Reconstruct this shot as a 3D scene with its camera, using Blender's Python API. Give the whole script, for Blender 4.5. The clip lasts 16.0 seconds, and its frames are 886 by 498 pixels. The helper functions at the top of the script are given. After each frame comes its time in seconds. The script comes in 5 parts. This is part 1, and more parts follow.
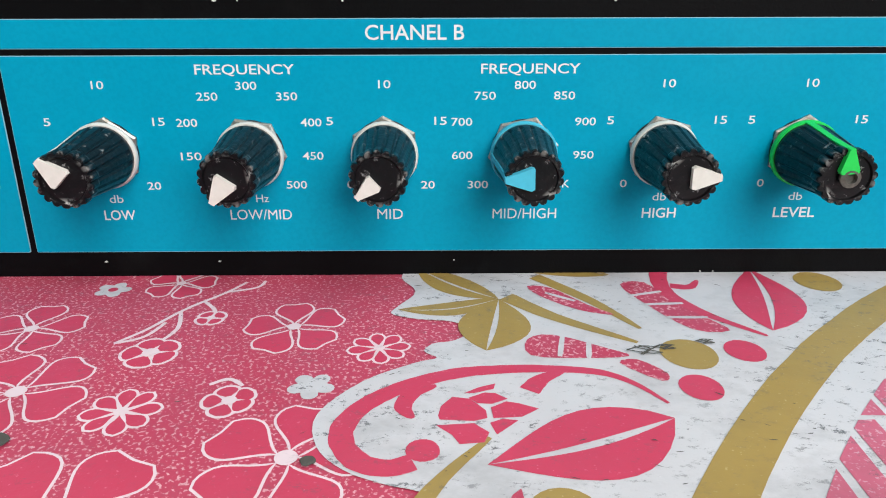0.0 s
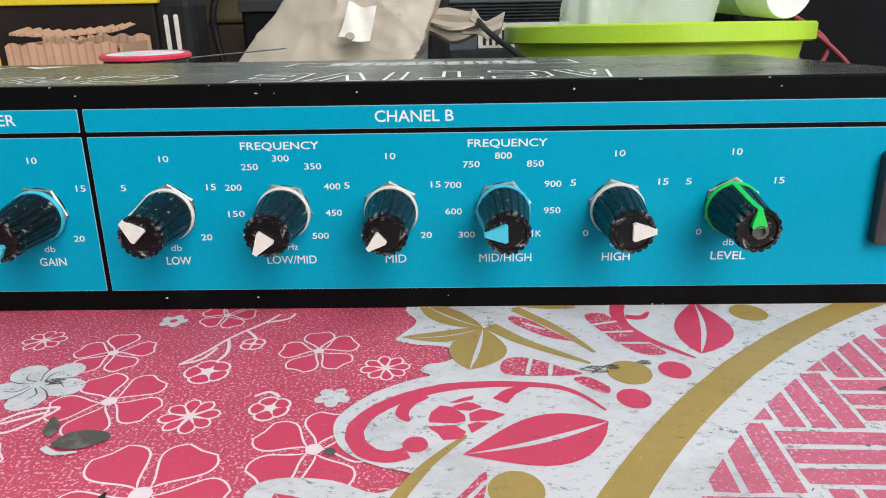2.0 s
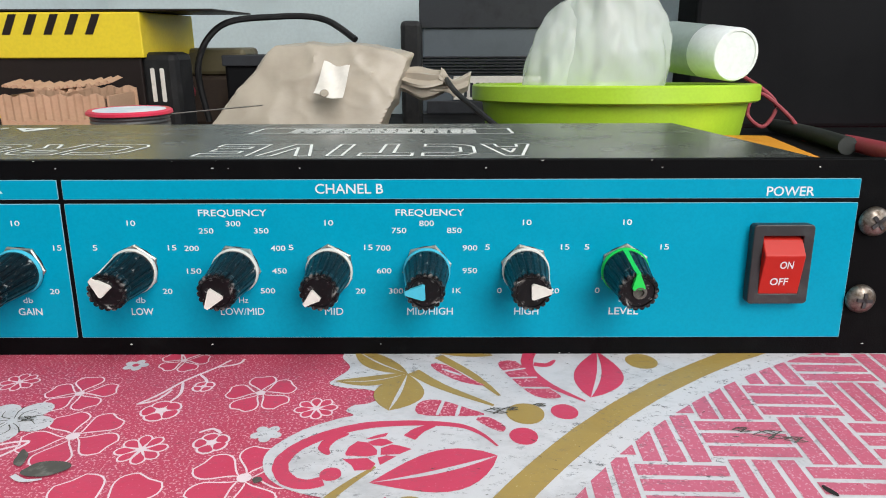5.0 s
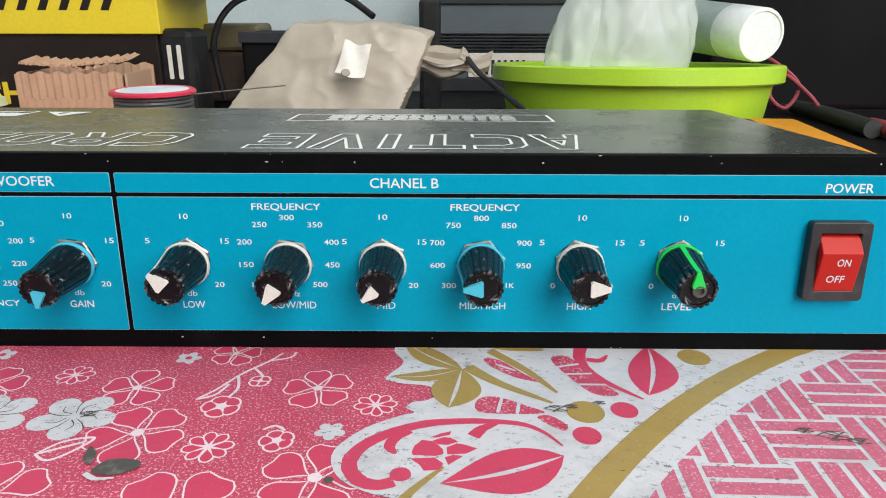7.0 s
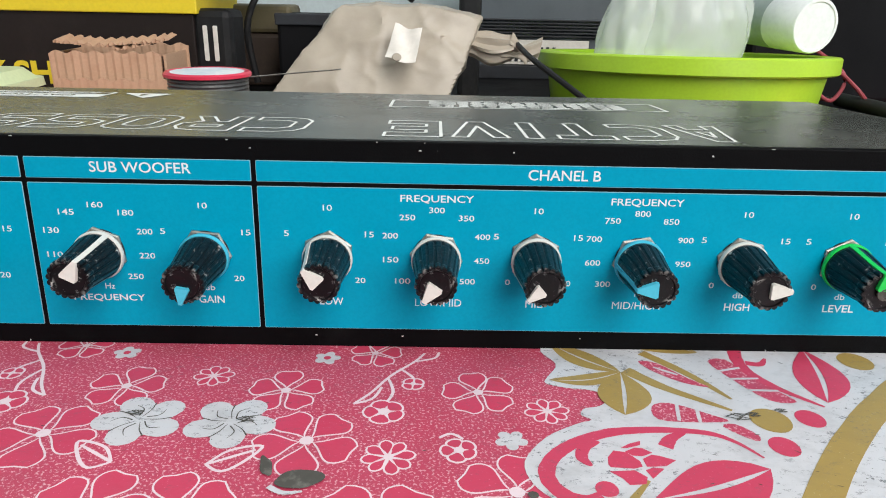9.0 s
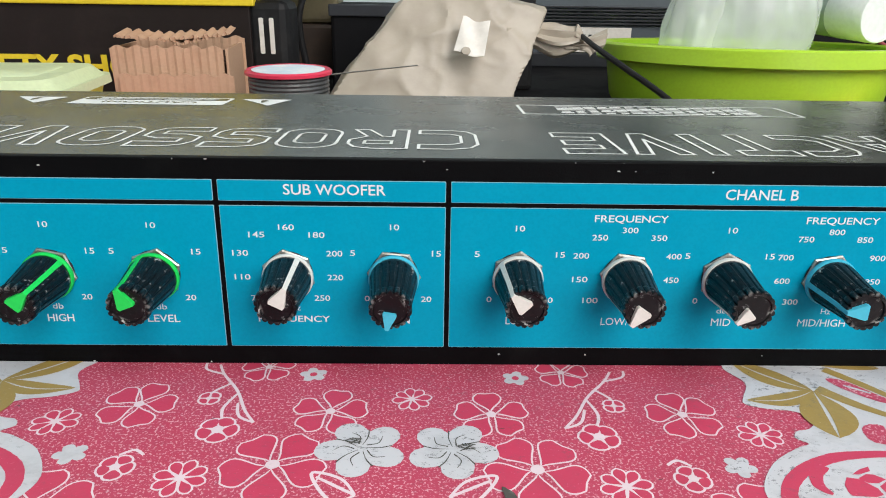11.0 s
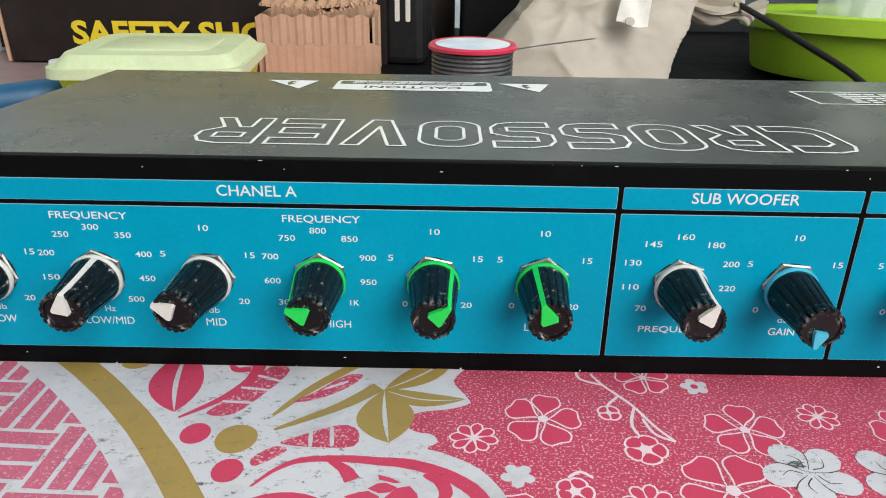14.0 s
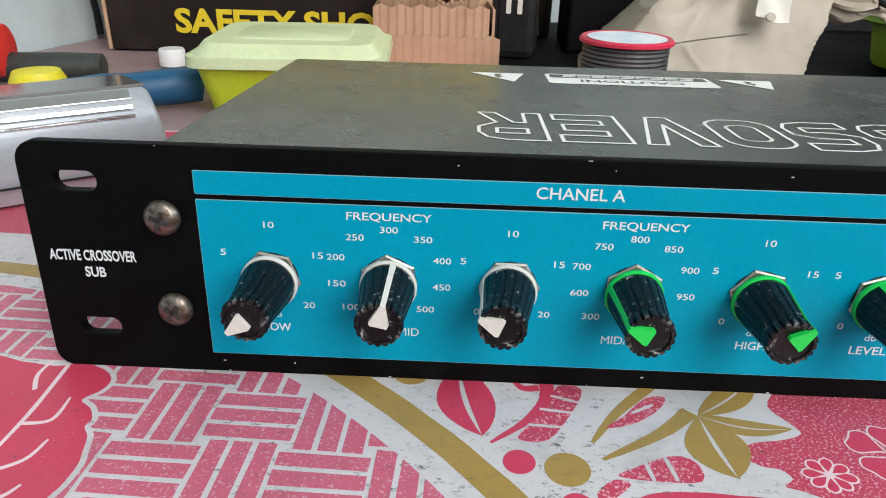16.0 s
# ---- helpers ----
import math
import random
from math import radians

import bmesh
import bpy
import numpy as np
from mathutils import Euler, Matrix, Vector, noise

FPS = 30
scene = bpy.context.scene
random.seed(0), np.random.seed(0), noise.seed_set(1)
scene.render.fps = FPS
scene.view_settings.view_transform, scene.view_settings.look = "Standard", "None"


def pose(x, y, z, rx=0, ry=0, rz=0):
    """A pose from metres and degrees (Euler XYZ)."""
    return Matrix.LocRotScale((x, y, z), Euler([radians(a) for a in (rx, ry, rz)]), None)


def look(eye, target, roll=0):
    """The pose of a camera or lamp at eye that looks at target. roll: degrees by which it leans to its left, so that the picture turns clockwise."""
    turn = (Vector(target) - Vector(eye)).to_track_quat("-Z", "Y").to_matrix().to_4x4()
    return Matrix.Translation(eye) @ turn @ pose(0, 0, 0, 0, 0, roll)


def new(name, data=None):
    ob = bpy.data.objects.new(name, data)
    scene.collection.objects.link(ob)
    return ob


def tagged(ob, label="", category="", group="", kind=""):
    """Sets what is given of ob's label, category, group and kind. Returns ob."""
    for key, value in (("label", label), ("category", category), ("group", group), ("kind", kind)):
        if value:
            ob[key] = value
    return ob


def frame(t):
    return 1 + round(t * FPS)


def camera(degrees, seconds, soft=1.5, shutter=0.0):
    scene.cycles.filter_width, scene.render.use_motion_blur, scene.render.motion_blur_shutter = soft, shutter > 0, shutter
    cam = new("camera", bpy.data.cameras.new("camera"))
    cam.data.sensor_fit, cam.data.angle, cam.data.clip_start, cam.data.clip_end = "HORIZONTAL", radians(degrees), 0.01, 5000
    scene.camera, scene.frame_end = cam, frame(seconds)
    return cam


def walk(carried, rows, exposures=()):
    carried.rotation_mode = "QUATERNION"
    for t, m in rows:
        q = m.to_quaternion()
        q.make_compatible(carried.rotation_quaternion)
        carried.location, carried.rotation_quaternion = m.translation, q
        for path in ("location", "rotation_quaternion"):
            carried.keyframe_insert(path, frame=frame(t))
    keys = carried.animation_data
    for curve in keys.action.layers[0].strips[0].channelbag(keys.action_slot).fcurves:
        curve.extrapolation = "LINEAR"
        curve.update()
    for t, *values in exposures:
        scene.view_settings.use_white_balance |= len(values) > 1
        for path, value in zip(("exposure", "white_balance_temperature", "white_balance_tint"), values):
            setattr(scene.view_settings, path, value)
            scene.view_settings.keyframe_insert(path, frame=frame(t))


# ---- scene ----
cam = camera(64.78, 16.0, soft=1.0)
PATH = [
    (0, (0.08532, -0.12641, 0.05597), (0.0996, 1.7306, -0.6866), -0.12),
    (0.5, (0.08085, -0.12730, 0.05692), (0.0948, 1.7329, -0.6777), 0.17),
    (1, (0.07648, -0.12803, 0.05791), (0.0969, 1.7356, -0.6677), 0.31),
    (1.5, (0.07872, -0.13218, 0.06031), (0.0832, 1.7300, -0.6694), -0.14),
    (2, (0.09069, -0.15315, 0.07123), (0.0492, 1.7238, -0.6183), -1.02),
    (2.5, (0.09987, -0.16432, 0.07556), (0.0769, 1.7179, -0.6002), -0.55),
    (3, (0.10238, -0.16774, 0.07479), (0.1221, 1.7111, -0.6105), 0.24),
    (3.5, (0.10462, -0.17296, 0.07244), (0.0559, 1.7107, -0.5981), 1.06),
    (4, (0.10712, -0.17457, 0.07848), (0.0935, 1.7283, -0.5370), -0.07),
    (4.2, (0.10635, -0.17437, 0.07961), (0.1037, 1.7383, -0.5049), -0.09),
    (6.3, (0.10653, -0.17323, 0.08766), (0.0792, 1.7324, -0.5189), -0.43),
    (6.5, (0.10494, -0.17284, 0.08704), (0.0796, 1.7277, -0.5354), -0.37),
    (7, (0.09245, -0.17125, 0.08832), (0.0799, 1.7176, -0.5690), 0.14),
    (7.5, (0.07901, -0.16897, 0.08850), (0.0931, 1.7183, -0.5734), 0.71),
    (8, (0.06852, -0.16689, 0.08684), (0.0948, 1.7145, -0.5912), 1.03),
    (8.2, (0.06548, -0.16579, 0.08642), (0.0803, 1.7163, -0.5900), 1.09),
    (10.3, (0.01874, -0.15702, 0.08916), (0.0700, 1.7074, -0.6328), 1.49),
    (10.5, (0.01398, -0.15725, 0.09022), (0.0625, 1.7095, -0.6260), 1.40),
    (11, (0.00277, -0.15582, 0.09427), (0.0383, 1.7009, -0.6482), 0.92),
    (11.5, (-0.01205, -0.15300, 0.09762), (0.0060, 1.6800, -0.7023), 0.03),
    (12, (-0.02591, -0.15231, 0.09924), (-0.0088, 1.6742, -0.7154), 0.30),
    (12.5, (-0.03914, -0.14992, 0.09899), (-0.0188, 1.6744, -0.7204), 0.26),
    (13, (-0.05726, -0.14849, 0.10249), (-0.0461, 1.6747, -0.7196), 0.57),
    (13.5, (-0.07375, -0.14635, 0.10315), (-0.0755, 1.6697, -0.7347), 0.75),
    (14, (-0.08678, -0.14457, 0.10137), (-0.0943, 1.6646, -0.7513), 0.89),
    (14.5, (-0.10548, -0.14213, 0.10044), (-0.1358, 1.6617, -0.7629), 1.01),
    (15, (-0.12152, -0.13868, 0.09920), (-0.1621, 1.6626, -0.7691), 1.23),
    (15.5, (-0.13618, -0.13507, 0.09847), (-0.1813, 1.6660, -0.7699), 1.16),
    (16, (-0.15333, -0.13127, 0.09647), (-0.2019, 1.6711, -0.7690), 1.52),
]
walk(cam, [(t, look(eye, target, roll)) for t, eye, target, roll in PATH])

# ---- light ----
world = bpy.data.worlds.new("daylight")
scene.world = world
world.use_nodes = True
_nt = world.node_tree
_sky = _nt.nodes.new("ShaderNodeTexSky")
_sky.sky_type, _sky.sun_disc = "NISHITA", False
_sky.sun_elevation, _sky.sun_rotation = radians(40), radians(160)
_nt.links.new(_sky.outputs[0], _nt.nodes["Background"].inputs[0])
_nt.nodes["Background"].inputs[1].default_value = 0.1


def area_lamp(name, eye, target, w, h, power, colour):
    d = bpy.data.lights.new(name, "AREA")
    d.shape, d.size, d.size_y, d.energy, d.color = "RECTANGLE", w, h, power, colour
    ob = new(name, d)
    ob.matrix_world = look(eye, target)
    return ob


# daylight of the tall window behind the camera
area_lamp("front_window_daylight", (0.80, -1.36, 1.20), (0.0, 0.0, 0.05), 1.0, 1.9, 50, (1.0, 0.965, 0.93))
# fill light from an unseen side opening, added to brighten what faces right
area_lamp("side_fill_light", (1.57, -0.05, 0.75), (0.0, 0.2, 0.05), 0.8, 0.9, 10, (0.97, 0.985, 1.0))
scene.view_settings.exposure = 0.0


# ---- materials ----
def principled(name, colour, rough=0.5, metal=0.0, **more):
    m = bpy.data.materials.new(name)
    m.use_nodes = True
    b = m.node_tree.nodes["Principled BSDF"]
    b.inputs["Base Color"].default_value = (*colour, 1)
    b.inputs["Roughness"].default_value = rough
    b.inputs["Metallic"].default_value = metal
    for k, v in more.items():
        b.inputs[k.replace("_", " ")].default_value = v
    return m


def node(m, kind, **ins):
    n = m.node_tree.nodes.new(kind)
    for k, v in ins.items():
        n.inputs[k.replace("_", " ")].default_value = v
    return n


def ramp(m, src, stops):
    r = m.node_tree.nodes.new("ShaderNodeValToRGB")
    while len(r.color_ramp.elements) < len(stops):
        r.color_ramp.elements.new(0.5)
    for e, (p, c) in zip(r.color_ramp.elements, stops):
        e.position, e.color = p, (*c, 1) if len(c) == 3 else c
    m.node_tree.links.new(src, r.inputs[0])
    return r.outputs[0]


def coords(m, scale=(1, 1, 1)):
    tc = m.node_tree.nodes.new("ShaderNodeTexCoord")
    mp = m.node_tree.nodes.new("ShaderNodeMapping")
    mp.inputs["Scale"].default_value = scale
    m.node_tree.links.new(tc.outputs["Object"], mp.inputs[0])
    return mp.outputs[0]


def noise_tex(m, scale, detail=3.0, rough=0.5, stretch=(1, 1, 1)):
    n = node(m, "ShaderNodeTexNoise", Scale=scale, Detail=detail, Roughness=rough)
    m.node_tree.links.new(coords(m, stretch), n.inputs["Vector"])
    return n.outputs["Fac"]


def mix(m, fac, a, b):
    n = m.node_tree.nodes.new("ShaderNodeMix")
    n.data_type = "RGBA"
    for i, v in ((0, fac), (6, a), (7, b)):
        if isinstance(v, (int, float)):
            n.inputs[i].default_value = v
        elif isinstance(v, tuple):
            n.inputs[i].default_value = (*v, 1)
        else:
            m.node_tree.links.new(v, n.inputs[i])
    return n.outputs[2]


def put_colour(m, socket):
    m.node_tree.links.new(socket, m.node_tree.nodes["Principled BSDF"].inputs["Base Color"])


def put_rough(m, src, lo, hi):
    r = node(m, "ShaderNodeMapRange")
    r.inputs["To Min"].default_value, r.inputs["To Max"].default_value = lo, hi
    m.node_tree.links.new(src, r.inputs["Value"])
    m.node_tree.links.new(r.outputs[0], m.node_tree.nodes["Principled BSDF"].inputs["Roughness"])


def put_bump(m, src, strength, distance):
    b = node(m, "ShaderNodeBump", Strength=strength, Distance=distance)
    m.node_tree.links.new(src, b.inputs["Height"])
    m.node_tree.links.new(b.outputs[0], m.node_tree.nodes["Principled BSDF"].inputs["Normal"])


def worn(name, colour, rough, other, grain=400, stain=30, lo=0.5, hi=0.72, metal=0.0, bump=0.15, dist=0.0002):
    """Paint or plastic with fine grain and larger stains towards another colour."""
    m = principled(name, colour, rough, metal)
    big = ramp(m, noise_tex(m, stain, 5, 0.65), [(lo, (0, 0, 0)), (hi, (1, 1, 1))])
    fine = noise_tex(m, grain, 3)
    c = mix(m, big, colour, other)
    dim = tuple(v * 0.82 for v in colour)
    put_colour(m, mix(m, ramp(m, fine, [(0.35, (0.35, 0.35, 0.35)), (0.6, (0, 0, 0))]), c, dim))
    put_rough(m, big, rough, min(1.0, rough + 0.25))
    put_bump(m, fine, bump, dist)
    return m


def cloth_print(name, colour, speck, speck_amount, dirt, rough=0.36):
    """Vinyl tablecloth print: fine glitter specks, scratches and dirt."""
    m = principled(name, colour, rough)
    v = node(m, "ShaderNodeTexNoise", Scale=1700.0, Detail=2.0, Roughness=0.55)
    m.node_tree.links.new(coords(m), v.inputs["Vector"])
    spot = ramp(m, v.outputs["Fac"], [(0.615 - speck_amount, (0, 0, 0)), (0.69 - speck_amount, (0.7, 0.7, 0.7))])
    c = mix(m, spot, colour, speck)
    tone = ramp(m, noise_tex(m, 24, 4, 0.6), [(0.35, (0, 0, 0)), (0.75, (0.4, 0.4, 0.4))])
    c = mix(m, tone, c, tuple(v * 0.72 for v in colour))
    scr = ramp(m, noise_tex(m, 300, 8, 0.85, (1, 1.6, 1)), [(0.56, (0, 0, 0)), (0.60, (dirt, dirt, dirt))])
    patch = ramp(m, noise_tex(m, 18, 3, 0.6), [(0.40, (0, 0, 0)), (0.58, (1, 1, 1))])
    c = mix(m, mix(m, patch, (0.0, 0.0, 0.0), scr), c, (0.10, 0.10, 0.11))
    smear = ramp(m, noise_tex(m, 42, 7, 0.72, (1, 1.4, 1)), [(0.50, (0, 0, 0)), (0.72, (dirt * 0.75, dirt * 0.75, dirt * 0.75))])
    c = mix(m, smear, c, tuple(0.55 * v + 0.03 for v in colour))
    put_colour(m, c)
    put_rough(m, noise_tex(m, 60, 4), rough - 0.1, rough + 0.18)
    put_bump(m, noise_tex(m, 900, 3), 0.25, 0.0002)
    return m


RED = (0.53, 0.052, 0.108)
WHITE = (0.62, 0.605, 0.63)
M_CLOTH = cloth_print("cloth_red_glitter", RED, (0.9, 0.62, 0.66), 0.06, 0.35)
M_PRED = cloth_print("print_red", (0.60, 0.05, 0.11), (0.75, 0.2, 0.3), -0.05, 0.35)
M_PPINK = cloth_print("print_pink", (0.57, 0.125, 0.20), (0.72, 0.50, 0.56), 0.03, 0.6)
M_PWHITE = cloth_print("print_white", WHITE, (0.7, 0.68, 0.72), -0.1, 1.0)
M_PLINE = cloth_print("print_line", (0.82, 0.66, 0.70), (0.85, 0.75, 0.8), -0.1, 0.2)
M_PGOLD = cloth_print("print_gold", (0.38, 0.255, 0.07), (0.55, 0.44, 0.22), -0.05, 0.5)
# white print with its dust and the shade it lies in mixed into the colour
M_PSHADED = cloth_print("print_white_shaded_dusty", (0.34, 0.235, 0.235), (0.45, 0.33, 0.34), -0.05, 0.6)
M_TORN = worn("torn_backing", (0.075, 0.07, 0.06), 0.8, (0.2, 0.19, 0.17), 900, 260)
M_HOLE = principled("dark_hole", (0.008, 0.007, 0.007), 0.9)
M_BLUE = worn("panel_blue_paint", (0.0, 0.288, 0.445), 0.32, (0.0, 0.31, 0.465), 1500, 25, 0.5, 0.8, 0, 0.05)
M_EDGE = principled("panel_pale_line", (0.25, 0.50, 0.58), 0.5)
M_BLACK = worn("black_powder_coat", (0.0032, 0.0032, 0.0036), 0.5, (0.008, 0.008, 0.008), 1800, 60, 0.55, 0.8, 0, 0.3)
M_TOP = worn("black_painted_sheet", (0.047, 0.054, 0.047), 0.27, (0.125, 0.127, 0.115), 1300, 30, 0.40, 0.75, 0, 0.1)
put_rough(M_TOP, noise_tex(M_TOP, 40, 6, 0.7), 0.13, 0.38)
_base = M_TOP.node_tree.nodes["Principled BSDF"].inputs["Base Color"].links[0].from_socket
_dust = mix(M_TOP, ramp(M_TOP, noise_tex(M_TOP, 9, 3, 0.6), [(0.45, (0, 0, 0)), (0.62, (1, 1, 1))]), (0, 0, 0), ramp(M_TOP, noise_tex(M_TOP, 160, 8, 0.8, (1, 2.4, 1)), [(0.55, (0, 0, 0)), (0.68, (0.55, 0.55, 0.55))]))
_grit = ramp(M_TOP, noise_tex(M_TOP, 620, 3, 0.6), [(0.70, (0, 0, 0)), (0.74, (0.8, 0.8, 0.8))])
put_colour(M_TOP, mix(M_TOP, _grit, mix(M_TOP, _dust, _base, (0.30, 0.30, 0.28)), (0.42, 0.42, 0.39)))
M_INK = principled("white_case_ink", (0.82, 0.83, 0.80), 0.5)
for _m, _s in ((M_BLACK, 0.05), (M_BLUE, 0.1)):
    _m.node_tree.nodes["Principled BSDF"].inputs["Specular IOR Level"].default_value = _s
M_PRINT = principled("white_screen_print", (0.64, 0.69, 0.71), 0.5)
M_KNOB = worn("black_knob_plastic", (0.004, 0.004, 0.005), 0.30, (0.24, 0.24, 0.24), 900, 800, 0.62, 0.68, 0, 0.35, 0.0003)
_geo = M_KNOB.node_tree.nodes.new("ShaderNodeNewGeometry")
_edge = ramp(M_KNOB, _geo.outputs["Pointiness"], [(0.55, (0, 0, 0)), (0.66, (1, 1, 1))])
_edge = mix(M_KNOB, ramp(M_KNOB, noise_tex(M_KNOB, 500, 4, 0.7), [(0.50, (0, 0, 0)), (0.60, (1, 1, 1))]), (0, 0, 0), _edge)
_base = M_KNOB.node_tree.nodes["Principled BSDF"].inputs["Base Color"].links[0].from_socket
put_colour(M_KNOB, mix(M_KNOB, _edge, _base, (0.42, 0.42, 0.40)))
M_KNOB.node_tree.nodes["Principled BSDF"].inputs["Specular IOR Level"].default_value = 0.3
M_KWHITE = worn("white_pointer_plastic", (0.68, 0.66, 0.61), 0.4, (0.45, 0.42, 0.36), 900, 300, 0.6, 0.75)
M_KGREEN = worn("green_pointer_plastic", (0.012, 0.60, 0.085), 0.4, (0.02, 0.3, 0.06), 900, 300, 0.62, 0.78)
M_KBLUE = worn("blue_pointer_plastic", (0.06, 0.46, 0.62), 0.4, (0.03, 0.15, 0.2), 900, 300, 0.6, 0.75)
M_NUT = worn("nickel_nut", (0.44, 0.42, 0.39), 0.38, (0.3, 0.26, 0.2), 900, 300, 0.5, 0.7, 1.0)
M_SCREW = worn("tarnished_screw", (0.27, 0.24, 0.21), 0.36, (0.10, 0.075, 0.055), 900, 500, 0.4, 0.6, 1.0)
M_CHIP = worn("bare_chipped_paint", (0.6, 0.6, 0.58), 0.6, (0.3, 0.3, 0.3), 900, 500)
M_SWRED = principled("red_translucent_rocker", (0.44, 0.016, 0.010), 0.36, Specular_IOR_Level=0.25)
M_SWBLK = worn("switch_black_plastic", (0.022, 0.02, 0.022), 0.4, (0.05, 0.05, 0.05), 1500, 200)
M_WOOD = worn("dark_table_wood", (0.05, 0.032, 0.022), 0.55, (0.09, 0.06, 0.04), 300, 12)
M_WALL = worn("pale_blue_wall_paint", (0.52, 0.60, 0.62), 0.75, (0.38, 0.43, 0.44), 250, 5, 0.5, 0.8)
M_CEIL = worn("ceiling_paint", (0.62, 0.62, 0.6), 0.85, (0.5, 0.5, 0.48), 200, 4)
M_TUB = worn("lime_green_plastic", (0.40, 0.63, 0.035), 0.34, (0.34, 0.56, 0.03), 500, 12, 0.5, 0.8)
M_LUNCH = worn("lime_yellow_plastic", (0.55, 0.66, 0.03), 0.35, (0.5, 0.58, 0.03), 500, 20)
M_LID = worn("milky_lid_plastic", (0.62, 0.70, 0.42), 0.4, (0.5, 0.56, 0.36), 500, 25)
M_CARD = worn("brown_cardboard", (0.50, 0.31, 0.20), 0.8, (0.40, 0.23, 0.14), 500, 30)
# the same cardboard, darkened for the shade inside the box
M_CARDSHADE = worn("shaded_cardboard_inside", (0.10, 0.05, 0.035), 0.85, (0.2, 0.11, 0.07), 500, 60)
M_SHOE = worn("black_printed_carton", (0.018, 0.013, 0.012), 0.5, (0.03, 0.022, 0.02), 400, 20)
M_YEL = worn("yellow_carton_print", (0.74, 0.56, 0.02), 0.5, (0.62, 0.45, 0.02), 400, 20)
M_SPRED = worn("pink_red_spool_plastic", (0.62, 0.03, 0.075), 0.35, (0.5, 0.03, 0.06), 500, 40)
M_WIRE = worn("dark_grey_wire", (0.045, 0.047, 0.047), 0.4, (0.09, 0.09, 0.09), 900, 60)
M_LABEL = worn("spool_paper_label", (0.55, 0.66, 0.74), 0.5, (0.75, 0.78, 0.8), 300, 60, 0.4, 0.55)
M_BAG = principled("beige_plastic_bag", (0.58, 0.49, 0.40), 0.38, Alpha=0.82)
put_colour(M_BAG, mix(M_BAG, ramp(M_BAG, noise_tex(M_BAG, 30, 5, 0.6), [(0.4, (0, 0, 0)), (0.7, (1, 1, 1))]), (0.50, 0.435, 0.35), (0.40, 0.345, 0.275)))
put_bump(M_BAG, noise_tex(M_BAG, 70, 5, 0.6, (1, 1, 2)), 0.3, 0.001)
M_PAPER = worn("white_paper_tag", (0.74, 0.70, 0.64), 0.6, (0.6, 0.56, 0.5), 300, 50)
M_CLEAR = principled("clear_plastic_film", (0.80, 0.84, 0.82), 0.2, Alpha=0.42)
put_bump(M_CLEAR, noise_tex(M_CLEAR, 34, 4, 0.55, (1.6, 1.6, 0.5)), 0.5, 0.003)
M_CUP = worn("white_cup_plastic", (0.80, 0.82, 0.82), 0.35, (0.7, 0.73, 0.73), 300, 20)
M_CUPG = worn("grey_green_cup_side", (0.30, 0.36, 0.34), 0.4, (0.4, 0.46, 0.42), 300, 20)
M_DARK = worn("matt_black_cabinet", (0.004, 0.004, 0.005), 0.7, (0.007, 0.007, 0.008), 600, 10)
M_CONE = worn("speaker_cone", (0.022, 0.022, 0.024), 0.5, (0.03, 0.03, 0.03), 600, 30)
M_GREYBOX = worn("blue_grey_metal", (0.075, 0.092, 0.108), 0.45, (0.06, 0.072, 0.08), 500, 15)
M_FIN = worn("dark_fin_metal", (0.035, 0.037, 0.042), 0.4, (0.02, 0.02, 0.022), 500, 30)
M_BROWN = worn("old_brown_case", (0.13, 0.108, 0.055), 0.6, (0.05, 0.04, 0.03), 400, 25)
M_BODY = worn("dirty_brown_case", (0.055, 0.036, 0.026), 0.6, (0.10, 0.07, 0.05), 400, 40)
M_ORANGE = worn("orange_rubber_case", (0.72, 0.30, 0.02), 0.45, (0.6, 0.22, 0.02), 500, 40)
M_CABLE = worn("black_cable", (0.016, 0.016, 0.017), 0.45, (0.03, 0.03, 0.03), 500, 60)
M_CABRED = worn("red_cable", (0.32, 0.045, 0.06), 0.5, (0.25, 0.04, 0.05), 500, 60)
M_SILVER = worn("silver_plastic", (0.42, 0.46, 0.50), 0.32, (0.36, 0.39, 0.42), 500, 20, metal=0.35)
M_CHROME = principled("chrome_strip", (0.75, 0.76, 0.76), 0.12, 1.0)
M_GLOSS = principled("dark_glossy_cover", (0.16, 0.15, 0.15), 0.12)
M_REDP = worn("red_plastic", (0.68, 0.035, 0.03), 0.35, (0.55, 0.03, 0.03), 400, 30)
M_YELP = worn("yellow_plastic", (0.78, 0.70, 0.03), 0.4, (0.7, 0.6, 0.03), 400, 30)
M_BLUEP = worn("blue_plastic", (0.008, 0.085, 0.19), 0.38, (0.01, 0.1, 0.22), 400, 30)
M_GRIP = worn("dark_grip", (0.03, 0.035, 0.032), 0.5, (0.06, 0.065, 0.06), 400, 40)
for _m in (M_DARK, M_FIN, M_CABLE, M_SHOE, M_CONE):
    _m.node_tree.nodes["Principled BSDF"].inputs["Specular IOR Level"].default_value = 0.15
M_FLOOR = principled("dark_patterned_floor", (0.02, 0.018, 0.016), 0.6)
put_colour(M_FLOOR, ramp(M_FLOOR, noise_tex(M_FLOOR, 16, 3, 0.55), [(0.52, (0.008, 0.007, 0.007)), (0.58, (0.22, 0.08, 0.04))]))


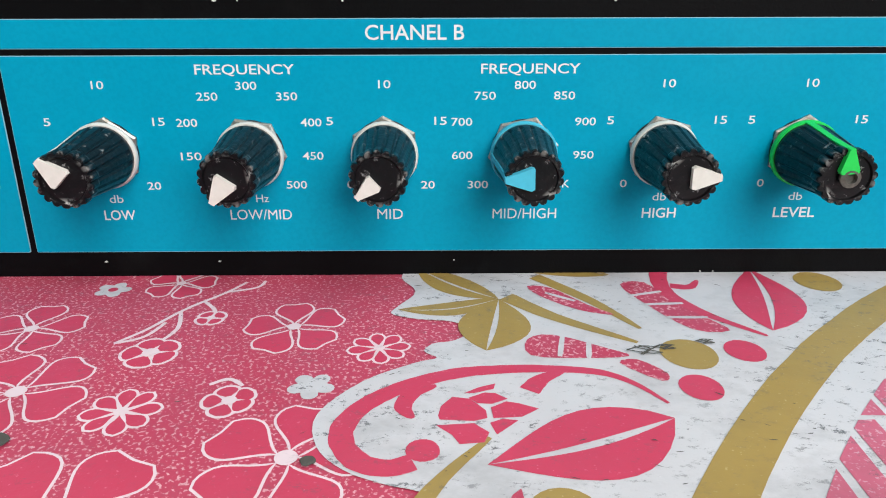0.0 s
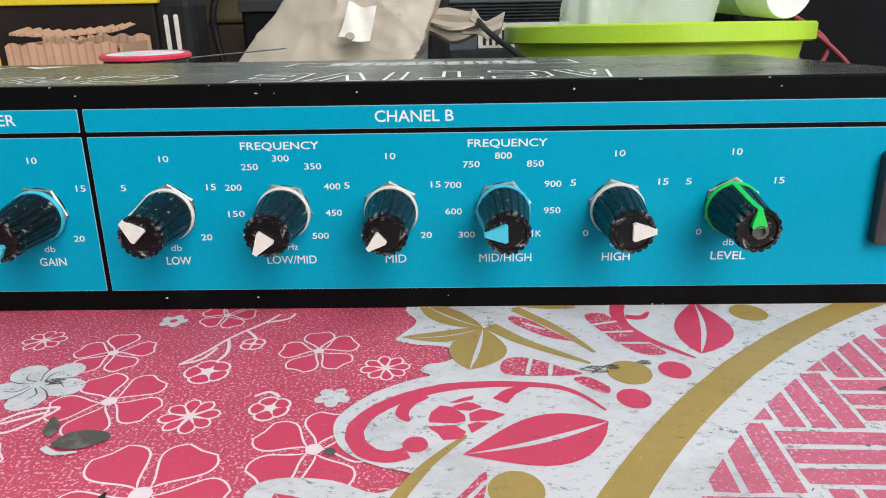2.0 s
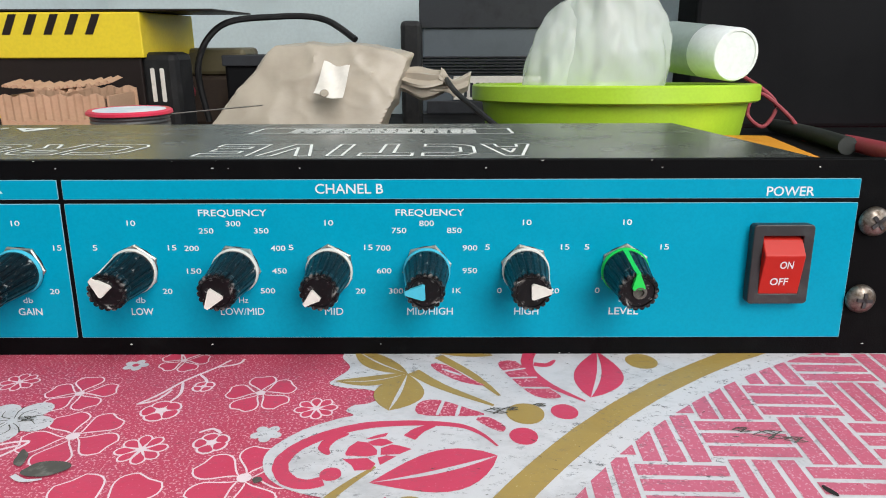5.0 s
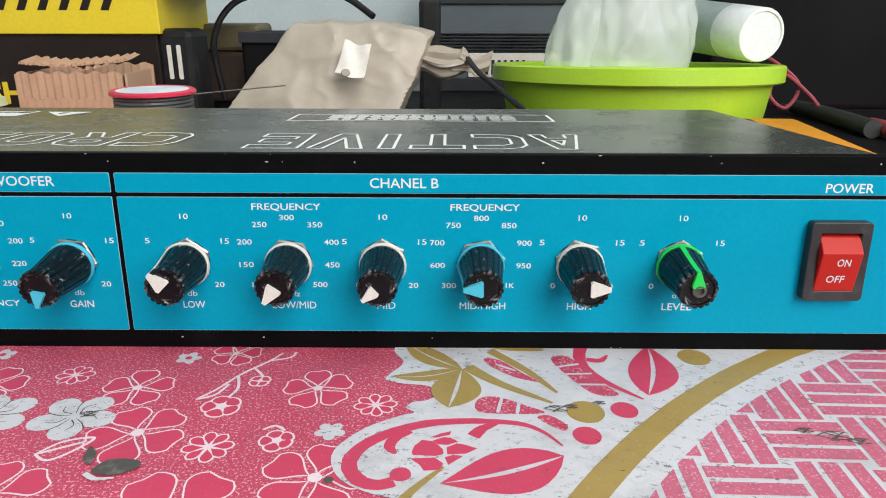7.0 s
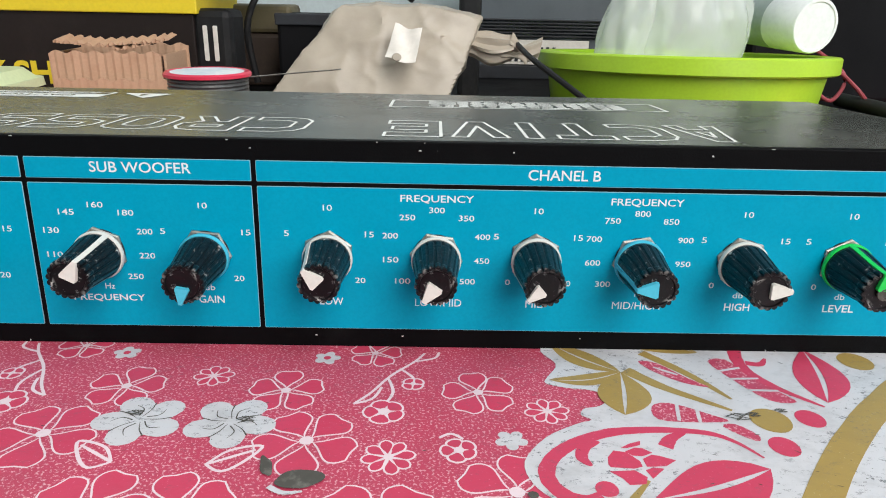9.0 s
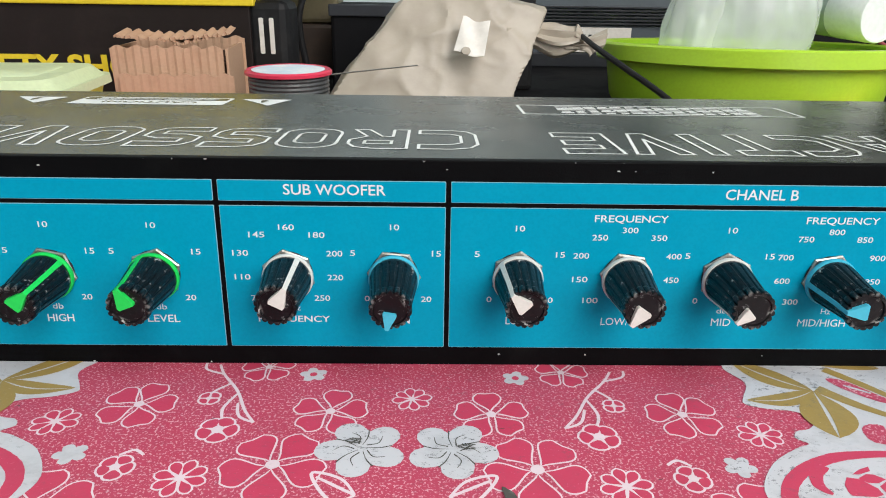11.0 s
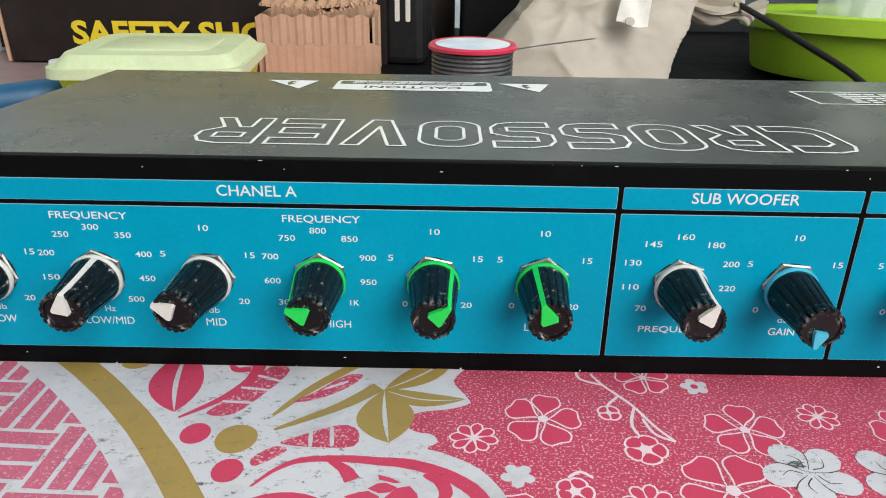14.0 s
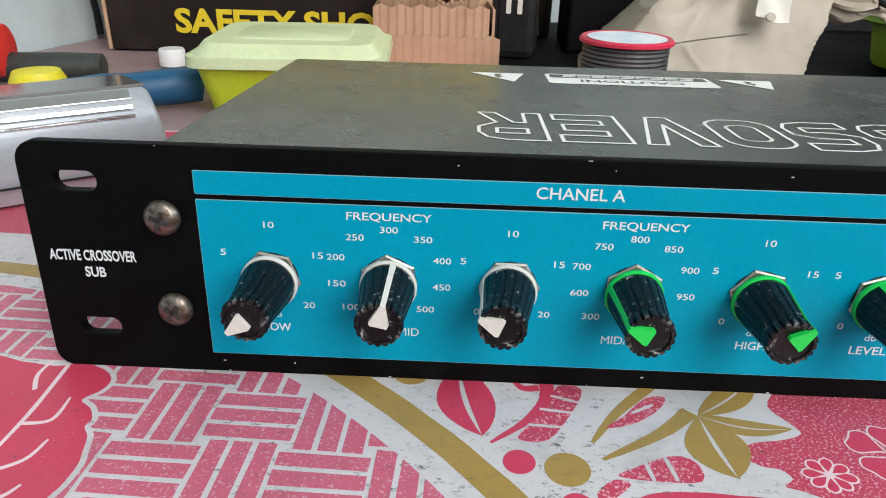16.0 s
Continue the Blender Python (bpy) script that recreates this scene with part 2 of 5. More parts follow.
# ---- mesh helpers ----
def link(name, bm, material, parent=None, label="", smooth=False):
    me = bm if isinstance(bm, bpy.types.Mesh) else bpy.data.meshes.new(name)
    if not isinstance(bm, bpy.types.Mesh):
        bmesh.ops.recalc_face_normals(bm, faces=bm.faces)
        bm.to_mesh(me)
        bm.free()
    if not me.materials:
        for m in material if isinstance(material, (list, tuple)) else [material]:
            me.materials.append(m)
    if smooth:
        me.polygons.foreach_set("use_smooth", [True] * len(me.polygons))
        me.set_sharp_from_angle(angle=radians(38))
    ob = new(name, me)
    if parent is not None:
        ob.parent = parent
    if label:
        ob["label"] = label
    return ob


def part(name, bm, material, parent, label="", smooth=False):
    return link(name, bm, material, parent, label, smooth)


def thing(name, label, category, m=None, group="", kind=""):
    ob = new(name)
    ob.empty_display_size = 0.02
    if m is not None:
        ob.matrix_world = m
    return tagged(ob, label, category, group, kind)


def box(x0, x1, y0, y1, z0, z1, bevel=0.0, seg=2):
    bm = bmesh.new()
    bmesh.ops.create_cube(bm, size=1)
    for v in bm.verts:
        v.co = ((x0 + x1) / 2 + v.co.x * (x1 - x0), (y0 + y1) / 2 + v.co.y * (y1 - y0), (z0 + z1) / 2 + v.co.z * (z1 - z0))
    if bevel:
        bmesh.ops.bevel(bm, geom=bm.edges[:], offset=bevel, segments=seg, profile=0.5, affect="EDGES")
    return bm


def lathe(profile, n=32, m=None, cap=True):
    """Turned body round z from (radius, z) pairs."""
    bm = bmesh.new()
    rings = [[bm.verts.new((r * math.cos(2 * math.pi * k / n), r * math.sin(2 * math.pi * k / n), z)) for k in range(n)] for r, z in profile]
    for a, b in zip(rings, rings[1:]):
        for k in range(n):
            bm.faces.new((a[k], a[(k + 1) % n], b[(k + 1) % n], b[k]))
    if cap:
        bm.faces.new(rings[0][::-1])
        bm.faces.new(rings[-1])
    if m is not None:
        bmesh.ops.transform(bm, matrix=m, verts=bm.verts)
    return bm


def catmull(points, closed=False, steps=6):
    pts = [Vector(p) for p in points]
    n, out = len(pts), []
    for i in range(n if closed else n - 1):
        g = (lambda k: pts[k % n]) if closed else (lambda k: pts[max(0, min(n - 1, k))])
        a, b, c, d = g(i - 1), g(i), g(i + 1), g(i + 2)
        for s in range(steps):
            t = s / steps
            out.append(0.5 * (2 * b + (c - a) * t + (2 * a - 5 * b + 4 * c - d) * t * t + (3 * b - a - 3 * c + d) * t ** 3))
    if not closed:
        out.append(pts[-1])
    return out


def tube(points, r, n=8, taper=None):
    """Round cable along points."""
    bm = bmesh.new()
    pts = catmull(points, False, 8)
    rings, up = [], Vector((0.13, 0.31, 0.94))
    for i, p in enumerate(pts):
        d = (pts[min(i + 1, len(pts) - 1)] - pts[max(i - 1, 0)]).normalized()
        s = d.cross(up).normalized()
        u = s.cross(d)
        rr = r if taper is None else r + (taper - r) * i / (len(pts) - 1)
        rings.append([bm.verts.new(p + rr * (math.cos(2 * math.pi * k / n) * s + math.sin(2 * math.pi * k / n) * u)) for k in range(n)])
    for a, b in zip(rings, rings[1:]):
        for k in range(n):
            bm.faces.new((a[k], a[(k + 1) % n], b[(k + 1) % n], b[k]))
    bm.faces.new(rings[0][::-1])
    bm.faces.new(rings[-1])
    return bm


def mesh_of(data):
    ob = bpy.data.objects.new("scratch", data)
    scene.collection.objects.link(ob)
    me = bpy.data.meshes.new_from_object(ob)
    bpy.data.objects.remove(ob)
    bpy.data.curves.remove(data)
    return me


def flat(loops, thick=0.0, bevel=0.0):
    """Flat filled shape in x and y from closed loops (holes are inner loops), extruded both ways by thick."""
    cu = bpy.data.curves.new("scratch", "CURVE")
    cu.dimensions, cu.fill_mode, cu.extrude, cu.bevel_depth = "2D", "BOTH", thick, bevel
    for loop in loops:
        sp = cu.splines.new("POLY")
        sp.points.add(len(loop) - 1)
        for q, p in zip(sp.points, loop):
            q.co = (p[0], p[1], 0, 1)
        sp.use_cyclic_u = True
    return mesh_of(cu)


def rounded(x0, x1, y0, y1, r, n=6):
    out = []
    for cx, cy, a in ((x1 - r, y1 - r, 0), (x0 + r, y1 - r, 90), (x0 + r, y0 + r, 180), (x1 - r, y0 + r, 270)):
        out += [(cx + r * math.cos(radians(a + 90 * k / n)), cy + r * math.sin(radians(a + 90 * k / n))) for k in range(n + 1)]
    return out


def letters(words, width, height, bold=0.0):
    """Letters lying in x and y, centred, with the given width and capital height."""
    cu = bpy.data.curves.new("scratch", "FONT")
    cu.body, cu.size, cu.resolution_u = words, 1.0, 3
    cu.offset = bold if "M" not in words else 0.0
    me = mesh_of(cu)
    co = np.zeros(len(me.vertices) * 3)
    me.vertices.foreach_get("co", co)
    co = co.reshape(-1, 3)
    lo, hi = co.min(0), co.max(0)
    co = (co - (lo + hi) / 2) * (width / (hi[0] - lo[0]), height / (hi[1] - lo[1]), 0)
    me.vertices.foreach_set("co", co.ravel())
    return me


def moved(me, m):
    me.transform(m)
    return me


FACE = pose(0, 0, 0, 90)  # lays x and y shapes on the upright front, facing -y


def print_on(me, x, z, name, material, parent, y=-0.00032):
    """Screen print on the front of the unit."""
    return part(name, moved(me, Matrix.Translation((x, y, z)) @ FACE), material, parent)

# ---- the room ----
def slab(name, x0, x1, y0, y1, z0, z1, material, label, category):
    ob = link(name, box(x0, x1, y0, y1, z0, z1), material)
    return tagged(ob, label, category, kind="structure")


slab("wall_north", -1.2, 1.7, 0.80, 0.90, -0.75, 2.55, M_WALL, "pale blue painted plaster wall behind the table", "wall")
slab("ceiling", -1.3, 1.7, -1.5, 0.90, 2.55, 2.65, M_CEIL, "plain pale painted ceiling", "ceiling")
slab("floor", -1.3, 1.7, -1.5, 0.90, -0.85, -0.75, M_FLOOR, "dark floor with worn orange brown patches", "floor")


def side_x(y):
    """The side wall's face, which runs askew past the table's end."""
    return -0.455 + 0.296 * (y - 0.413)


bm = bmesh.new()
ring = [(side_x(-1.4), -1.4), (side_x(0.80), 0.80), (side_x(0.80) - 0.1, 0.80), (side_x(-1.4) - 0.1, -1.4)]
lowv, topv = [bm.verts.new((x, y, -0.75)) for x, y in ring], [bm.verts.new((x, y, 2.55)) for x, y in ring]
bm.faces.new(lowv[::-1]), bm.faces.new(topv)
for k in range(4):
    bm.faces.new((lowv[k], lowv[(k + 1) % 4], topv[(k + 1) % 4], topv[k]))
tagged(link("wall_west", bm, M_WALL), "pale grey green painted wall at the end of the table", "wall", kind="structure")


def wall_with_opening(name, label, along_x, at, a0, a1, o0, o1, oz0, oz1):
    bm = bmesh.new()
    for u0, u1, z0, z1 in ((a0, o0, -0.75, 2.55), (o1, a1, -0.75, 2.55), (o0, o1, -0.75, oz0), (o0, o1, oz1, 2.55)):
        if z1 - z0 < 0.001:
            continue
        b = box(u0, u1, at, at + 0.1, z0, z1) if along_x else box(at, at + 0.1, u0, u1, z0, z1)
        me = bpy.data.meshes.new("scratch")
        b.to_mesh(me)
        b.free()
        bm.from_mesh(me)
        bpy.data.meshes.remove(me)
    return tagged(link(name, bm, M_WALL), label, "wall", kind="structure")


wall_with_opening("wall_south", "pale blue wall with a tall window opening", True, -1.5, -1.3, 1.7, 0.28, 1.32, 0.20, 2.20)

# out of view; the opening is added to let the side lamp in
wall_with_opening("wall_east", "pale blue side wall with an opening added for the fill light", False, 1.6, -1.4, 0.80, -0.47, 0.37, 0.28, 1.22)

# ---- table and tablecloth ----
EDGE_R = 0.003


def edge_y(x):
    """The table's front edge, which runs a little askew to the unit."""
    return -0.0735 - 0.055 * x


def lay(x, y, lift):
    """A place of the cloth, which bends down over the front edge; lift above it."""
    d = edge_y(x) - y
    if d <= 0:
        return (x, y, lift)
    a = min(d / EDGE_R, math.pi / 2)
    r = EDGE_R + lift
    return (x, edge_y(x) - r * math.sin(a), r * math.cos(a) - EDGE_R)


def cloth_mesh():
    bm = bmesh.new()
    ds = [EDGE_R * math.pi / 2 * k / 6 for k in range(6, -1, -1)] + [-0.02, -0.05, -0.1, -0.2, -0.3, -0.4, -0.5, -0.62]
    rows = []
    for d in ds:
        x0 = side_x(-0.045 - d) + 0.004
        rows.append([bm.verts.new(lay(x, edge_y(x) - d, 0.0)) for x in [x0 + (0.75 - x0) * i / 60 for i in range(61)]])
    for a, b in zip(rows, rows[1:]):
        for i in range(60):
            bm.faces.new((a[i], a[i + 1], b[i + 1], b[i]))
    return bm


table = thing("table", "dark wooden work table under a printed vinyl cloth", "table")
tb = bmesh.new()
loop = [(-0.580, edge_y(-0.580) + 0.006), (0.75, edge_y(0.75) + 0.006), (0.75, 0.56), (-0.408, 0.56)]
lowv = [tb.verts.new((x, y, -0.03)) for x, y in loop]
topv = [tb.verts.new((x, y, -0.0008)) for x, y in loop]
tb.faces.new(lowv[::-1]), tb.faces.new(topv)
for k in range(4):
    tb.faces.new((lowv[k], lowv[(k + 1) % 4], topv[(k + 1) % 4], topv[k]))
part("tabletop", tb, M_WOOD, table)
for lx, ly in ((-0.52, 0.02), (0.7, 0.02), (-0.38, 0.52), (0.7, 0.52)):
    part("leg", box(lx - 0.025, lx + 0.025, ly - 0.025, ly + 0.025, -0.75, -0.03, 0.003), M_WOOD, table)

cloth = tagged(link("tablecloth", cloth_mesh(), M_CLOTH, smooth=True), "worn glittery red vinyl tablecloth with white and gold flower print", "tablecloth")

AXIS_X, AXIS_SLOPE = -0.0025, 0.031  # the print is mirrored about this line


def mirrored(p):
    a = Vector((AXIS_SLOPE, 1.0)).normalized()
    o = Vector((AXIS_X, 0))
    d = Vector((p[0], p[1])) - o
    return tuple(o + 2 * d.dot(a) * a - d)


def shifted(p):
    """The print is pulled a little askew; the basket ring less than the flowers."""
    if BASKET[0]:
        return (p[0] + 0.0004, p[1] + 0.0008) if p[0] > 0 else (p[0] - 0.0008, p[1] - 0.0010)
    at = (-0.15, -0.10, -0.08, 0.0, 0.06, 0.115, 0.15)
    dx = np.interp(p[0], at, (-0.0008, 0.0, 0.0010, 0.0019, 0.0020, 0.0009, 0.0006))
    dy = np.interp(p[0], at, (-0.0013, -0.0010, 0.0013, 0.0022, 0.0022, 0.0023, 0.0018))
    return (p[0] + float(dx), p[1] + float(dy))


BASKET = [False]
COUNT = [0]
BASE = [7]  # ornaments lie over the flowers


def print_cloth(name, loops, material, layer, both=True, label=""):
    """A printed shape of the cloth, with its mirror image on the other half."""
    for side in ((0, 1) if both else (0,)):
        COUNT[0] += 1
        use = [[shifted(mirrored(p) if side else p) for p in loop] for loop in loops]
        me = flat(use)
        bm = bmesh.new()
        bm.from_mesh(me)
        bpy.data.meshes.remove(me)
        if not bm.faces:
            bm.free()
            continue
        if min(v.co.y - edge_y(v.co.x) for v in bm.verts) < 0:
            for d in (0.0, 0.001, 0.002, 0.003, 0.004, 0.0047):
                bmesh.ops.bisect_plane(bm, geom=bm.verts[:] + bm.edges[:] + bm.faces[:], dist=1e-7, plane_co=(0, edge_y(0) - d, 0), plane_no=(0.055, 1, 0))
        gone = [f for f in bm.faces if all(edge_y(v.co.x) - v.co.y > EDGE_R * math.pi / 2 - 1e-5 for v in f.verts)]
        bmesh.ops.delete(bm, geom=gone, context="FACES")
        for f in bm.faces:
            if f.normal.z < 0:
                f.normal_flip()
        for v in bm.verts:
            v.co = lay(v.co.x, v.co.y, 0.000025 * (layer + BASE[0]) + 0.0000004 * (COUNT[0] % 55))
        me = bpy.data.meshes.new(name)
        bm.to_mesh(me)
        bm.free()
        part(name, me, material, cloth, label)


def ribbon(points, w0, w1=None, wm=None, steps=6, closed=False):
    """Loops of a stroke along points; width from w0 over wm to w1."""
    pts = [p.to_2d() for p in catmull([(p[0], p[1], 0) for p in points], closed, steps)]
    n = len(pts)
    w1 = w0 if w1 is None else w1
    wm = (w0 + w1) / 2 if wm is None else wm
    left, right = [], []
    for i, p in enumerate(pts):
        a, b = (pts[(i + 1) % n], pts[i - 1]) if closed else (pts[min(i + 1, n - 1)], pts[max(i - 1, 0)])
        d = (a - b).normalized()
        t = i / (n - 1)
        w = (w0 * (1 - t) ** 2 + 4 * wm * t * (1 - t) * 0.75 + w1 * t * t) if not closed else w0
        w *= 1 + 0.12 * noise.noise(Vector((p.x * 700, p.y * 700, 0)))
        s = Vector((-d.y, d.x)) * w / 2
        left.append(p + s)
        right.append(p - s)
    return [left, right] if closed else [left + right[::-1]]


def petals(x, y, r, n, turn, inner=0.14, wide=1.0, notch=0.0):
    """Outlines of n separate blunt petals round a centre."""
    out = []
    for k in range(n):
        a0 = radians(turn) + 2 * math.pi * k / n + 0.12 * noise.noise(Vector((x * 300, y * 300, k)))
        rk = r * (1 + 0.10 * noise.noise(Vector((x * 500, y * 500, k * 3.1))))
        half = wide * r * math.tan(math.pi / n) * (0.50 + 0.05 * noise.noise(Vector((x * 700, y * 700, k * 1.7))))
        ca, sa = math.cos(a0), math.sin(a0)
        side = []
        for q in range(1, 12):
            t = q / 12
            w = t ** 1.55
            h = half * math.sin(math.pi * w) ** (0.95 if w < 0.5 else 0.52) * (1 + 0.10 * noise.noise(Vector((x * 400 + t * 3, y * 400, k * 2.3))))
            side.append((inner * r + (rk - inner * r) * t, h))
        tip = [(rk * (1.0 - notch), 0.0)]
        pts = [(inner * r, 0.0)] + side + tip + [(u, -v) for u, v in side[::-1]]
        out.append([(x + u * ca - v * sa, y + u * sa + v * ca) for u, v in pts])
    return out


def grown(loop, by):
    """A closed loop moved outwards by a distance."""
    n = len(loop)
    area = sum(loop[i][0] * loop[(i + 1) % n][1] - loop[(i + 1) % n][0] * loop[i][1] for i in range(n))
    sign = 1 if area > 0 else -1
    out = []
    for i, p in enumerate(loop):
        d = Vector(loop[(i + 1) % n]) - Vector(loop[i - 1])
        d = d.normalized() if d.length > 1e-9 else Vector((1, 0))
        out.append((p[0] + sign * by * d.y, p[1] - sign * by * d.x))
    return out


def outline_flower(x, y, r, n, turn, line=0.00045, both=True, core=0.13, wide=1.0, notch=0.10):
    """Flower with plain red petals drawn in pale line."""
    for loop in petals(x, y, r, n, turn, 0.14, wide, notch):
        print_cloth("printed_petal_line", [grown(loop, line)], M_PLINE, 2, both)
        print_cloth("printed_petal", [loop], M_PRED, 3, both)
    if core:
        print_cloth("printed_flower_centre", [ring_loop(x, y, core * r)], M_PLINE, 5, both)


def ring_loop(x, y, r, n=18, ry=None, wob=0.06, turn=0.0):
    ry = r if ry is None else ry
    c, s = math.cos(turn), math.sin(turn)
    out = []
    for k in range(n):
        a = 2 * math.pi * k / n
        w = 1 + wob * noise.noise(Vector((x * 900 + math.cos(a), y * 900 + math.sin(a), 0.5)))
        u, v = r * w * math.cos(a), ry * w * math.sin(a)
        out.append((x + u * c - v * s, y + u * s + v * c))
    return out


def solid_flower(x, y, r, n, turn, both=True):
    loop = []
    for k in range(n * 8):
        a = 2 * math.pi * k / (n * 8)
        rr = r * (0.50 + 0.50 * abs(math.sin(n * (a - radians(turn)) / 2)) ** 0.6)
        loop.append((x + rr * math.cos(a), y + rr * math.sin(a) * 0.95))
    print_cloth("printed_white_flower", [loop], M_PWHITE, 4, both)
    if r > 0.006:
        for k in range(n):
            a = radians(turn) + 2 * math.pi * k / n
            print_cloth("printed_line", ribbon([(x + 0.1 * r * math.cos(a), y + 0.1 * r * math.sin(a)), (x + 0.4 * r * math.cos(a + 0.1), y + 0.4 * r * math.sin(a + 0.1)), (x + 0.66 * r * math.cos(a), y + 0.66 * r * math.sin(a))], 0.0001, 0.0003), M_TORN, 6, both)
            b = a + math.pi / n
            print_cloth("scuff", ribbon([(x + 0.15 * r * math.cos(b), y + 0.15 * r * math.sin(b)), (x + 0.4 * r * math.cos(b + 0.3), y + 0.4 * r * math.sin(b + 0.3)), (x + 0.6 * r * math.cos(b), y + 0.6 * r * math.sin(b))], 0.0003, 0.0001), M_TORN, 6, both)


def leaf_loop(x0, y0, x1, y1, w, bend=0.0, lo=-1.0, hi=1.0, fat=0.5, n=12):
    """Leaf from stem to tip; lo and hi pick the part of its width (a half leaf from 0 to 1)."""
    a, b = Vector((x0, y0)), Vector((x1, y1))
    d = b - a
    s = Vector((-d.y, d.x)).normalized()
    up, dn = [], []
    for i in range(n + 1):
        t = i / n
        p = a + d * t + s * bend * d.length * math.sin(math.pi * t)
        h = w / 2 * (math.sin(math.pi * t ** fat_power(fat)) ** 0.8 if 0 < t < 1 else 0)
        up.append(p + s * h * hi)
        dn.append(p + s * h * lo)
    return up + dn[::-1][1:-1]


def fat_power(fat):
    return math.log(0.5) / math.log(min(0.9, max(0.1, fat)))


def split_leaf(x0, y0, x1, y1, w, material, bend=0.0, fat=0.5, vein=0.10):
    print_cloth("printed_leaf", [leaf_loop(x0, y0, x1, y1, w, bend, vein, 1.0, fat)], material, 3)
    print_cloth("printed_leaf", [leaf_loop(x0, y0, x1, y1, w, bend, -1.0, -vein, fat)], material, 3)


# white ground of the ornament
white = [(0.079, 0.05), (0.0745, 0.02), (0.078, 0.004), (0.0765, -0.004), (0.0795, -0.0105), (0.0765, -0.0165), (0.0755, -0.0195), (0.080, -0.0215), (0.086, -0.0225), (0.0895, -0.0255), (0.0865, -0.0290), (0.0830, -0.0300), (0.0815, -0.0325), (0.0835, -0.0345), (0.0800, -0.0360), (0.0725, -0.0410), (0.0670, -0.0490), (0.0680, -0.0560), (0.0720, -0.0605), (0.0770, -0.0630), (0.0820, -0.0650), (0.0765, -0.0690), (0.0690, -0.0660), (0.0600, -0.0655), (0.0560, -0.0690), (0.0580, -0.0780), (0.0620, -0.0880), (0.0650, -0.1150)]
print_cloth("printed_white_ground", [[p.to_2d() for p in catmull([(x, y, 0) for x, y in white], False, 4)] + [(0.70, -0.14), (0.70, 0.05)]], M_PWHITE, 1)

# gold band that rings the basket pattern
BASKET[0] = True
CX, CY, CR = 0.2967, -0.1889, 0.2150
band = [[], []]
for k in range(121):
    a = radians(20 + 190 * k / 120)
    for side, r in ((0, CR), (1, CR + 0.0064)):
        w = r + 0.0003 * noise.noise(Vector((a * 40, side, 0)))
        band[side].append((CX + w * math.cos(a), CY + w * math.sin(a)))
print_cloth("printed_gold_band", [band[0] + band[1][::-1]], M_PGOLD, 3)


def clip_circle(poly, r, n=120):
    """A convex polygon cut to the inside of the ring."""
    for k in range(n):
        a = 2 * math.pi * (k + 0.5) / n
        nx, ny, lim = math.cos(a), math.sin(a), r * math.cos(math.pi / n)
        out = []
        for i, p in enumerate(poly):
            q = poly[(i + 1) % len(poly)]
            dp, dq = (p[0] - CX) * nx + (p[1] - CY) * ny - lim, (q[0] - CX) * nx + (q[1] - CY) * ny - lim
            if dp <= 0:
                out.append(p)
            if dp * dq < 0:
                t = dp / (dp - dq)
                out.append((p[0] + t * (q[0] - p[0]), p[1] + t * (q[1] - p[1])))
        poly = out
        if len(poly) < 3:
            return []
    return poly


BLOCK = 0.0170
BX, BY = 0.1445, -0.0505
turn = radians(-1.8)
for i in range(-3, 8):
    for j in range(-5, 4):
        for k in range(3):
            flip = (i + j) % 2
            w, s0 = 0.0038, BLOCK / 2 - 0.0069 + k * 0.0050
            r0 = (BLOCK / 2 - 0.0091, BLOCK / 2 + 0.0091)
            rect = [(r0[0], s0), (r0[1], s0), (r0[1], s0 + w), (r0[0], s0 + w)]
            if flip:
                rect = [(v, u) for u, v in rect]
            pts = []
            for u, v in rect:
                u, v = u + i * BLOCK, v - (j + 1) * BLOCK
                u += 0.00035 * noise.noise(Vector((u * 300, v * 300, 1)))
                v += 0.00035 * noise.noise(Vector((u * 300, v * 300, 5)))
                pts.append((BX + u * math.cos(turn) - v * math.sin(turn), BY + u * math.sin(turn) + v * math.cos(turn)))
            cx, cy = sum(p[0] for p in pts) / 4, sum(p[1] for p in pts) / 4
            if cy < -0.088 or cy > 0.045 or cx > 0.29 or math.hypot(cx - 0.181, cy + 0.080) < 0.011:
                continue
            pts = clip_circle(pts, CR - 0.0060)
            if pts and len(pts) > 2 and max(math.dist(p, pts[0]) for p in pts) > 0.002:
                print_cloth("printed_bar", [pts], M_PPINK, 3)
print_cloth("printed_gold_ring", [ring_loop(0.181, -0.080, 0.0085, 24), ring_loop(0.181, -0.080, 0.0045, 24)], M_PGOLD, 4)

BASKET[0] = False
# red scroll and the leaf inside it
print_cloth("printed_scroll", ribbon([(0.11625, -0.04716), (0.1128, -0.04223), (0.10819, -0.03907), (0.10019, -0.03797), (0.09247, -0.03817), (0.08588, -0.03927), (0.07896, -0.04244), (0.0736, -0.04683), (0.07105, -0.05153), (0.07129, -0.05563), (0.07388, -0.05918), (0.07751, -0.06027), (0.08055, -0.0592)], 0.0005, 0.0030, 0.0028), M_PRED, 3)
print_cloth("printed_scroll_end", [ring_loop(0.08176, -0.05697, 0.0022)], M_PRED, 3)
print_cloth("printed_scroll", ribbon([(0.08344, -0.04231), (0.08007, -0.04429), (0.07878, -0.04758), (0.08026, -0.05023)], 0.0006, 0.0006, 0.0032), M_PRED, 3)
print_cloth("printed_scroll", ribbon([(0.10281, -0.03871), (0.09923, -0.04082), (0.09697, -0.04387)], 0.0006, 0.0030, 0.0022), M_PRED, 3)
